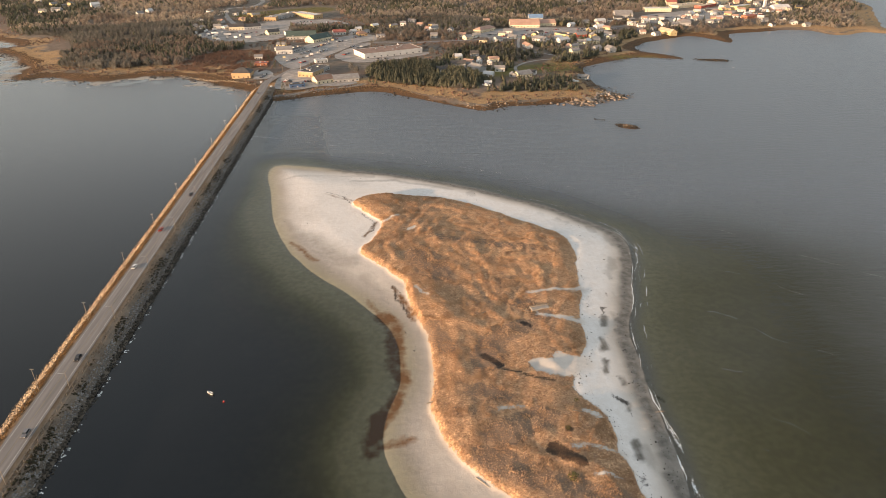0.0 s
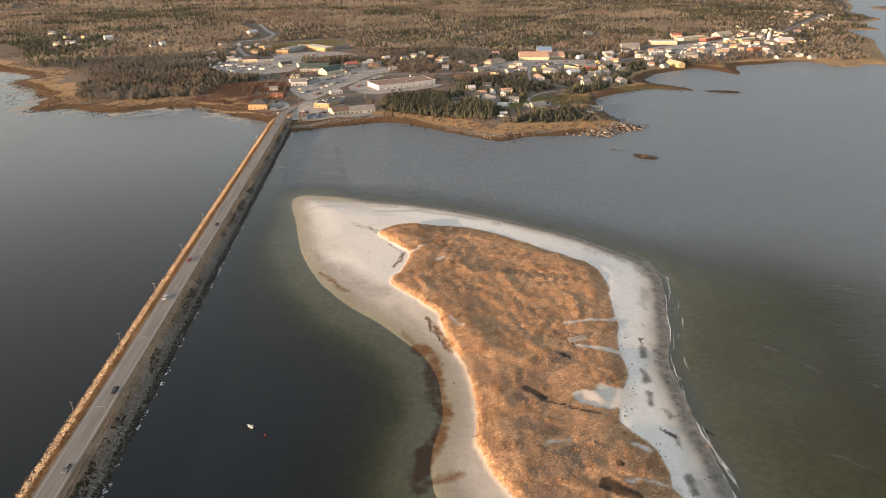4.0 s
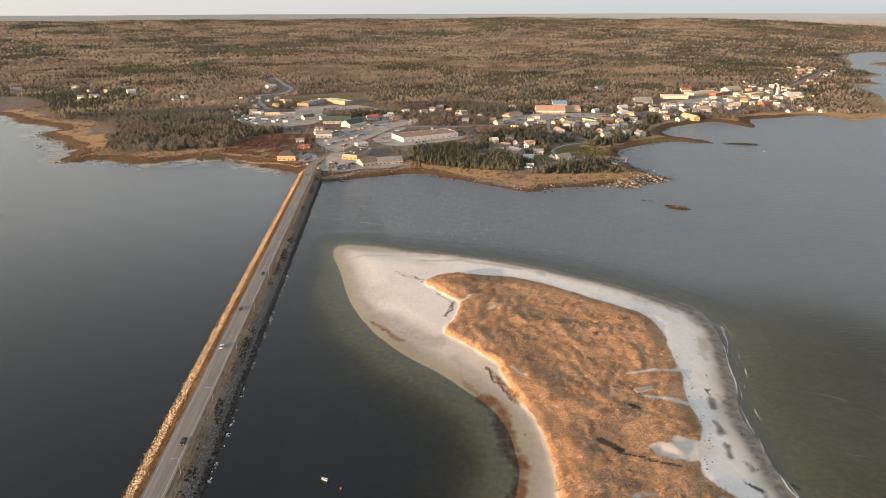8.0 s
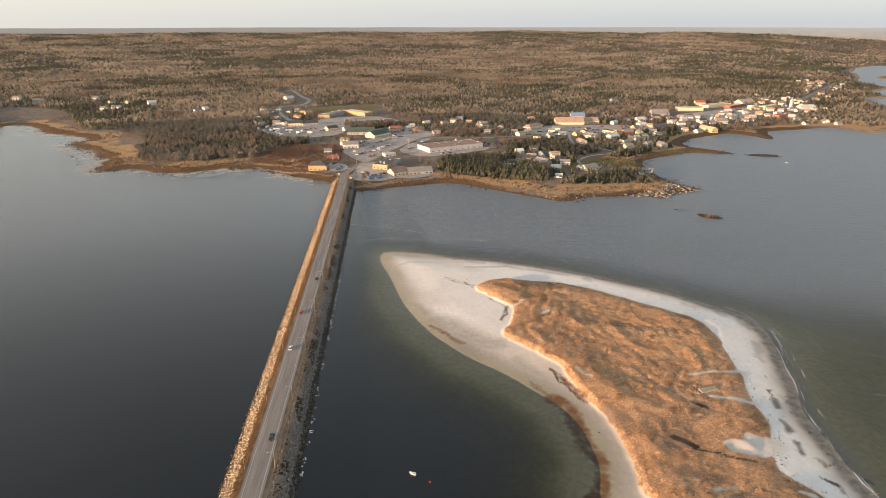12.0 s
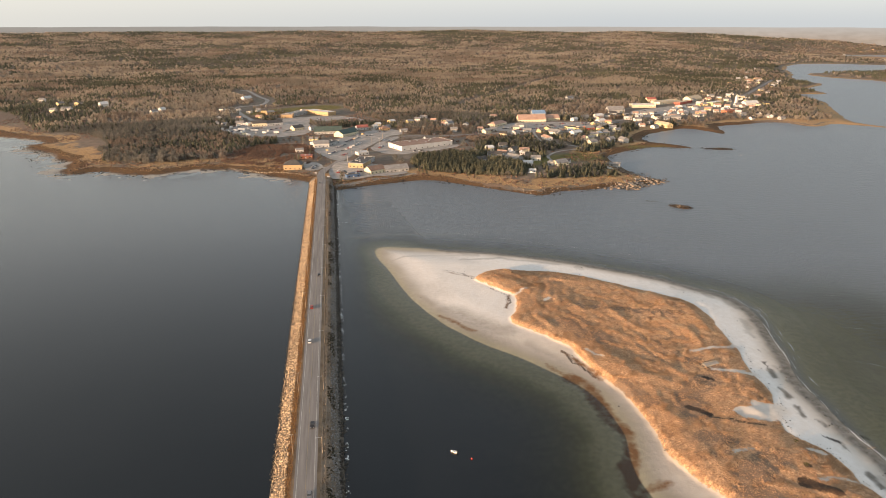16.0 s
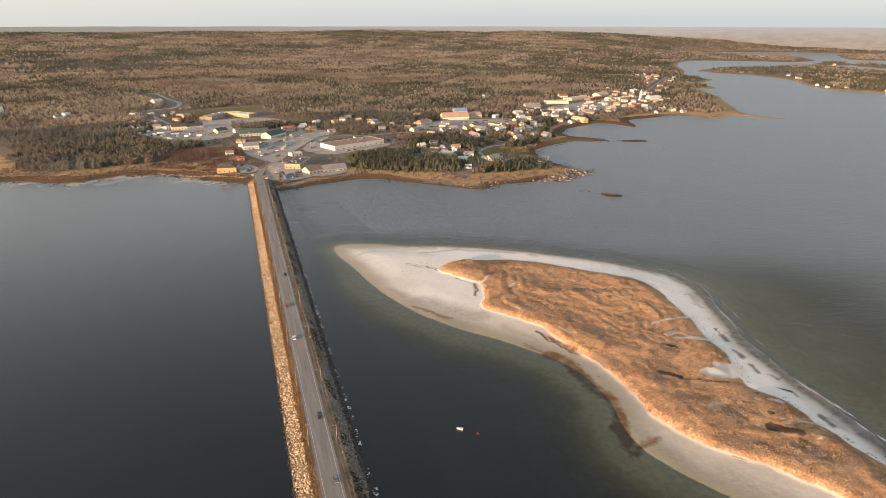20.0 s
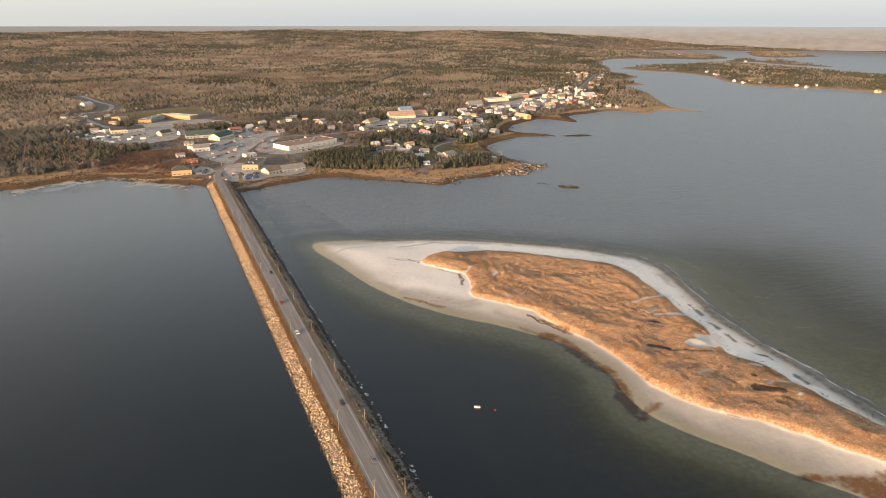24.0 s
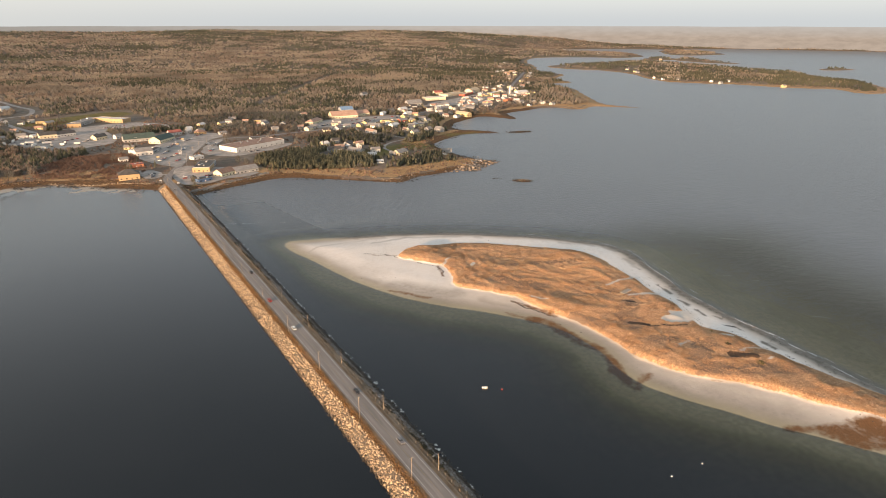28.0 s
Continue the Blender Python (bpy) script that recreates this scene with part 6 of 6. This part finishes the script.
rock_row("skerry_tail", [(187, 582), (193, 579), (199, 572)], 2.0, 34, 1.5, WET_ROCK, "low dark rocks awash beside the skerry", 519, 0.0)
rock_row("skerry_rocks", [(404, 838), (418, 832), (434, 828)], 5.0, 220, 2.6, WET_ROCK, "dark weedy skerry rocks", 513, 0.3)
rock_row("flat_rocks", [(-547, 1040), (-515, 925), (-487, 848), (-432, 803), (-329, 768), (-276, 751)], 16.0, 130, 2.2, WET_ROCK, "dark rocks scattered on the tidal flat", 514, -0.1)

FLECKS = [np.array([(0.5 * math.cos(a) * q.uniform(0.4, 1), 0.5 * math.sin(a) * q.uniform(0.4, 1), 0) for a in np.arange(7) * 0.8976]) for q in seeds(520, 5)]
FLECKS = [(v, np.array([(0, i, i + 1) for i in range(1, 6)])) for v in FLECKS]
FOAM = plain("sea_foam", (0.55, 0.55, 0.54), (0.78, 0.78, 0.76), 3, 0.8)
r = np.random.default_rng(530)
y = np.concatenate([r.normal(c, 1.2, 4) for c in r.uniform(95, 690, 75)])
x = -120.7 + r.normal(0, 0.45, len(y)) + 0.5 * fbm(y, y * 0, 12, 2, 95)
V, F = many(FLECKS, x, y, 0 * x + 0.05, r.uniform(0.5, 1.5, len(x)), 0 * x + 1, 531)
tagged(solid("foam", V, F, FOAM), "white flecks of foam along the rocks", "foam", "", "stuff")
line = spline([(-119, 556), (-84, 541), (-33, 514), (7, 492), (48, 466), (87, 441), (125, 415)], 30, False)
k = r.integers(0, len(line), 480)
k = k[fbm(k * 1.0, k * 0.0, 9, 2, 96) > -0.12]
x, y = line[k, 0] + r.normal(0, 0.9, len(k)), line[k, 1] + r.normal(0, 0.7, len(k)) + 2 * fbm(line[k, 0], line[k, 1], 20, 2, 97)
V, F = many(FLECKS, x, y, 0 * x + 0.05, r.uniform(0.2, 0.75, len(x)), 0 * x + 1, 532)
tagged(solid("foam_line", V, F, FOAM), "thin drifting line of foam off the spit", "foam", "", "stuff")


def foam_strip(line, offset, wide, seed, gaps, wander=1.6):
    """A thin broken line of froth that follows a shore or a drift line on the water."""
    way = np.gradient(line, axis=0)
    way /= np.linalg.norm(way, axis=1)[:, None] + 1e-9
    side = np.stack([way[:, 1], -way[:, 0]], -1)
    s = np.r_[0, np.cumsum(np.hypot(*np.diff(line, axis=0).T))]
    mid = line + side * (offset + wander * fbm(s, 0 * s, 14, 3, seed) + 0.4 * fbm(s, 0 * s, 2.5, 2, seed + 1))[:, None]
    half = wide * np.clip(fbm(s, 0 * s, 9, 3, seed + 2) + 0.5 - gaps, 0, 1) * (0.5 + vnoise(s / 1.1, 0 * s, seed + 3))
    on = (half[:-1] > 0.02) | (half[1:] > 0.02)
    pts = np.stack([mid - side * half[:, None], mid + side * half[:, None]], 1).reshape(-1, 2)
    return np.c_[pts, np.full(len(pts), 0.06)], [[2 * i, 2 * i + 1, 2 * i + 3, 2 * i + 2] for i in range(len(line) - 1) if on[i]]


shore_east = SAND_SHORE[(SAND_SHORE[:, 0] > 60) & (SAND_SHORE[:, 1] > 60) & (SAND_SHORE[:, 1] < 420)]
shore_east = shore_east[np.argsort(shore_east[:, 1])]
shore_east = spline(shore_east[::2], 24, False)
south = shore_east[shore_east[:, 1] < 345]
for k, (line, off, wide, gaps) in enumerate(((south, 0.8, 0.36, 0.25), (south, 2.6, 0.26, 0.45), (shore_east[(shore_east[:, 1] > 235) & (shore_east[:, 1] < 345)], 7.0, 0.32, 0.5), (shore_east, 4.5, 0.24, 0.6))):
    V, F = foam_strip(line, off, wide, 540 + 7 * k, gaps)
    tagged(solid("surf", V, F, FOAM), "thin white line of surf along the beach", "foam", "", "stuff")
for k, ends in enumerate((((191, 346), (205, 332), (220, 313)), ((142, 256), (161, 244), (170, 227), (187, 215)), ((135, 211), (147, 203), (170, 188)), ((117, 167), (130, 163), (139, 153)), ((130, 189), (142, 178), (151, 168)), ((226, 305), (250, 280), (272, 262)), ((210, 255), (236, 228), (258, 210)), ((160, 300), (184, 284), (206, 262)))):
    V, F = foam_strip(spline(ends, 40, False), 0, 0.10, 640 + 7 * k, 0.5, 3.0)
    tagged(solid("foam_line", V, F, FOAM), "thin drifting line of foam on the sea", "foam", "", "stuff")

# ---- yards: trailers, masts, signs, boats ashore ----
def trailer(x, y, turn, length, tone="white"):
    z = town_height(x, y) + 0.25
    root = thing("trailer", x, y, z, radians(turn), f"{tone} box trailer standing in the yard", "trailer", "trailers in the truck yard")
    solid("box", *boxes((-1.25, -length / 2, 1.1, 1.25, length / 2, 3.8)), WALLS[tone], root)
    solid("chassis", *boxes((-0.5, -length / 2, 0.8, 0.5, length / 2, 1.1)), WALLS["dark"], root)
    for px in (-1.0, 1.0):
        for py in (-length / 2 + 1.2, -length / 2 + 2.5):
            place("wheel", WHEEL, root, px, py, 0.45, 0, (2, 1.36, 1.36))
        solid("leg", *boxes((px * 0.7 - 0.08, length / 2 - 2.4, 0, px * 0.7 + 0.08, length / 2 - 2.2, 1.1)), STEEL, root)


q = random.Random(31)
for x, y in ((-308, 1084), (-298, 1078), (-287, 1094), (-278, 1111), (-270, 1130), (-272, 1035), (-258, 1023), (-241, 1032), (-228, 1031), (-267, 1068), (-256, 1073), (-246, 1056), (-224, 1046), (-293, 1053), (-284, 1046), (-262, 1044), (-275, 1060), (-250, 1012), (-210, 1030), (-180, 1070)):
    trailer(x, y, q.uniform(0, 180), q.choice((6, 8, 11)), q.choice(("white", "white", "white", "grey", "cream")))


def mast(x, y, tall):
    root = thing("lamp_mast", x, y, town_height(x, y), 0, "tall pale steel lamp mast in the car park", "lamp", "lamp masts in the town")
    solid("shaft", *tube(0, 0, 0, tall, 0.16, 0.09), STEEL, root)
    solid("arm", *boxes((-1.2, -0.06, tall - 0.05, 1.2, 0.06, tall + 0.07)), STEEL, root)
    for px in (-1.15, 1.15):
        solid("lamp_head", *boxes((px - 0.4, -0.2, tall - 0.2, px + 0.4, 0.2, tall - 0.05)), HULL, root)


for x, y in ((17, 1000), (-12, 1002), (70, 1028), (55, 1041), (-59, 900), (-93, 903), (-106, 796), (-138, 986), (-79, 1076), (-87, 982), (134, 1034), (293, 1128), (220, 1045), (180, 1040), (520, 1180), (580, 1215)):
    mast(x, y, 10.5)


def sign(x, y, tone, tall, wide, label):
    root = thing("road_sign", x, y, town_height(x, y), 0.15, label, "sign")
    for px in (-wide * 0.3, wide * 0.3):
        solid("post", *tube(px, 0, 0, tall, 0.12, 0.12, 6), STEEL, root)
    solid("panel", *boxes((-wide / 2, -0.2, tall, wide / 2, 0.2, tall + wide * 0.62)), WALLS[tone], root)
    solid("lettering_bar", *boxes((-wide * 0.36, -0.23, tall + wide * 0.26, wide * 0.36, -0.2, tall + wide * 0.38)), WALLS["white" if tone != "white" else "blue"], root)


sign(-131, 842, "yellow", 6.0, 3.4, "tall yellow shop sign on two posts")
sign(-80, 966, "yellow", 5.5, 3.6, "tall yellow shop sign on two posts")
sign(-93, 930, "tan", 5.0, 3.2, "tan shop sign on two posts beside the car park")
sign(-100, 870, "white", 3.5, 4.0, "white shop sign on two posts beside the road")
sign(-129.5, 720, "white", 2.2, 2.6, "low white sign beside the road")
sign(-144, 744, "white", 2.0, 2.4, "low white sign beside the road")


def shore_boat(x, y, turn, length):
    root = thing("beached_boat", x, y, town_height(x, y) + 0.3, radians(turn), "white fibreglass boat laid up ashore", "boat")
    solid("hull", *hull(length, length * 0.34, 1.3), HULL, root)
    solid("wheelhouse", *boxes((-length * 0.11, -length * 0.05, 0.9, length * 0.11, length * 0.18, 2.4)), WALLS["white"], root)
    solid("cradle", *boxes((-length * 0.14, -length * 0.3, -0.4, length * 0.14, -length * 0.22, 0.1), (-length * 0.14, length * 0.12, -0.4, length * 0.14, length * 0.2, 0.1)), TIMBER, root)


for x, y, turn, length in ((103, 700, 80, 9), (134, 782, 30, 8), (187, 734, 60, 9), (206, 722, 80, 11), (12, 952, 20, 6), (424, 786, 70, 10)):
    shore_boat(x, y, turn, length)

# town utility poles along the main road, and on to the east
town_pole = thing("utility_pole", -126, 790, town_height(-126, 790), 0, "weathered timber utility pole with a crossarm", "pole", "poles along the town road")
solid("shaft", *tube(0, 0, -0.5, 10.5, 0.16, 0.11), TIMBER, town_pole)
solid("crossarm", *boxes((-1.1, 0.1, 9.6, 1.1, 0.22, 9.75)), TIMBER, town_pole)
inland = road_line[road_line[:, 1] > 800]
run = np.r_[0, np.cumsum(np.hypot(*np.diff(inland, axis=0).T))]
for s in np.arange(20, min(run[-1], 1150), 42):
    px, py = np.interp(s, run, inland[:, 0]) + 6.5, np.interp(s, run, inland[:, 1]) + 5.5
    copy_thing(town_pole, pose(px, py, town_height(px, py), 0, 0, 40))

# concrete slab and drift timber on the island
def isle_height(x, y):
    return float(sand_beds(np.array([float(x)]), np.array([float(y)]))[0][0])


slab = thing("ruined_slab", 67, 257.5, isle_height(66, 257.5) + 0.35, radians(12), "weathered pale concrete slab half sunk in the dune grass", "slab")
solid("slab", *boxes((-4.4, -1.3, -0.9, 4.4, 1.3, 0.25)), plain("old_concrete", (0.22, 0.195, 0.165), (0.36, 0.32, 0.27), 1.5), slab)
solid("kerb", *boxes((-4.6, 1.3, -0.9, 4.6, 1.7, 0.6)), TIMBER, slab, "grey timber kerb")
for x, y, turn, length in ((57, 262, 60, 4.5), (60, 256.5, -30, 3.5), (12, 197, 20, 5), (13.5, 203, 70, 3), (26, 156, -50, 6), (66, 185, -20, 4), (99, 186, 5, 4), (40, 255, 30, 3)):
    log = thing("driftwood", x, y, isle_height(x, y) + 0.1, radians(turn), "bleached driftwood log on the sand", "log")
    v, f = tube(0, 0, -length / 2, length / 2, 0.22, 0.13, 7)
    solid("trunk", [(pz, px, py + 0.05 * pz * pz / length) for px, py, pz in v], f, TIMBER, log)
    solid("branch", *boxes((length * 0.1, 0, -0.05, length * 0.14, 0.9, 0.12)), TIMBER, log)
bush = [leafy(q2, 90, 0.09, 0.02) for q2 in seeds(560, 2)]
OLIVE = tinted("olive_shrub", ((0.10, 0.085, 0.025), (0.16, 0.13, 0.04), (0.07, 0.06, 0.02)), 0.9)
for k, (x, y, w) in enumerate(((56, 153, 4.6), (67.5, 192, 2.4), (60, 176, 2.6))):
    ob = new("shrub", raw_mesh("shrub", bush[k % 2][0] * (w, w, w * 0.35), bush[k % 2][1], OLIVE))
    ob.location = (x, y, isle_height(x, y) - 0.1)
    tagged(ob, "round olive-green shrub in the dune grass", "shrub")

# small stones and clumps of weed dropped on the sand
r = np.random.default_rng(570)
x, y = r.uniform(-80, 120, 30000), r.uniform(75, 470, 30000)
z, m, ds, dg, east = sand_beds(x, y)
toe, strand = np.exp(-((dg + 3.5) / 2.0) ** 2) * step(330, 250, y), np.exp(-((ds - 3.5) / 2.2) ** 2) * step(300, 190, y)
keep = (dg < -1) & (ds > 1) & (east * np.maximum(toe, strand) + 0.10 * step(0.2, 0.4, fbm(x, y, 20, 2, 98)) > r.random(len(x)))
x, y, z = x[keep][:1500], y[keep][:1500], z[keep][:1500]
shore_rocks("beach_wrack", x, y, z, 0.2 + 0.75 * r.random(len(x)) ** 4, WET_ROCK, "dark clumps of weed and stones on the sand", 571)


# still shallows over the tidal flat, and a timber wharf on the point
BLOTS = []
for q3 in seeds(580, 6):
    a = np.arange(22) * 2 * np.pi / 22
    rough_edge = q3.random(8)
    rough_edge[-1] = rough_edge[0]
    rad = 0.5 * (0.5 + 0.5 * np.interp(np.arange(22), np.arange(8) * 22 / 7, rough_edge))
    v = np.r_[[(0, 0, 0)], np.stack([rad * np.cos(a), 0.6 * rad * np.sin(a), 0 * a], -1)]
    BLOTS.append((v, np.array([(0, 1 + i, 1 + (i + 1) % 22) for i in range(22)])))
r = np.random.default_rng(590)
centres = np.array([(-710, 1144), (-635, 1064), (-568, 994), (-541, 1006), (-504, 887), (-440, 835), (-407, 822), (-312, 776), (-289, 786), (-267, 778), (-384, 814), (-676, 1094), (-621, 1090), (-744, 1191), (-573, 1059), (-790, 1357)], float)
k = r.integers(0, len(centres), 80)
x, y = centres[k, 0] + r.normal(0, 22, len(k)), centres[k, 1] + r.normal(0, 13, len(k))
V, F = many(BLOTS, x, y, 0.012 + 0.0015 * np.arange(len(x)), r.uniform(6, 34, len(x)), 0 * x + 1, 591)
tagged(solid("shallows", V, F, CALM), "still bright water lying over the tidal flat", "water", "", "stuff")
wharf = thing("wharf", 199, 668, 0, radians(4), "grey timber wharf on posts at the point", "wharf")
solid("deck", *boxes((-2.2, -32, 1.9, 2.2, 32, 2.2)), TIMBER, wharf)
for k in range(9):
    for px in (-1.9, 1.9):
        solid("pile", *tube(px, -30 + 7.5 * k, -1.5, 1.9, 0.18, 0.18, 6), TIMBER, wharf)
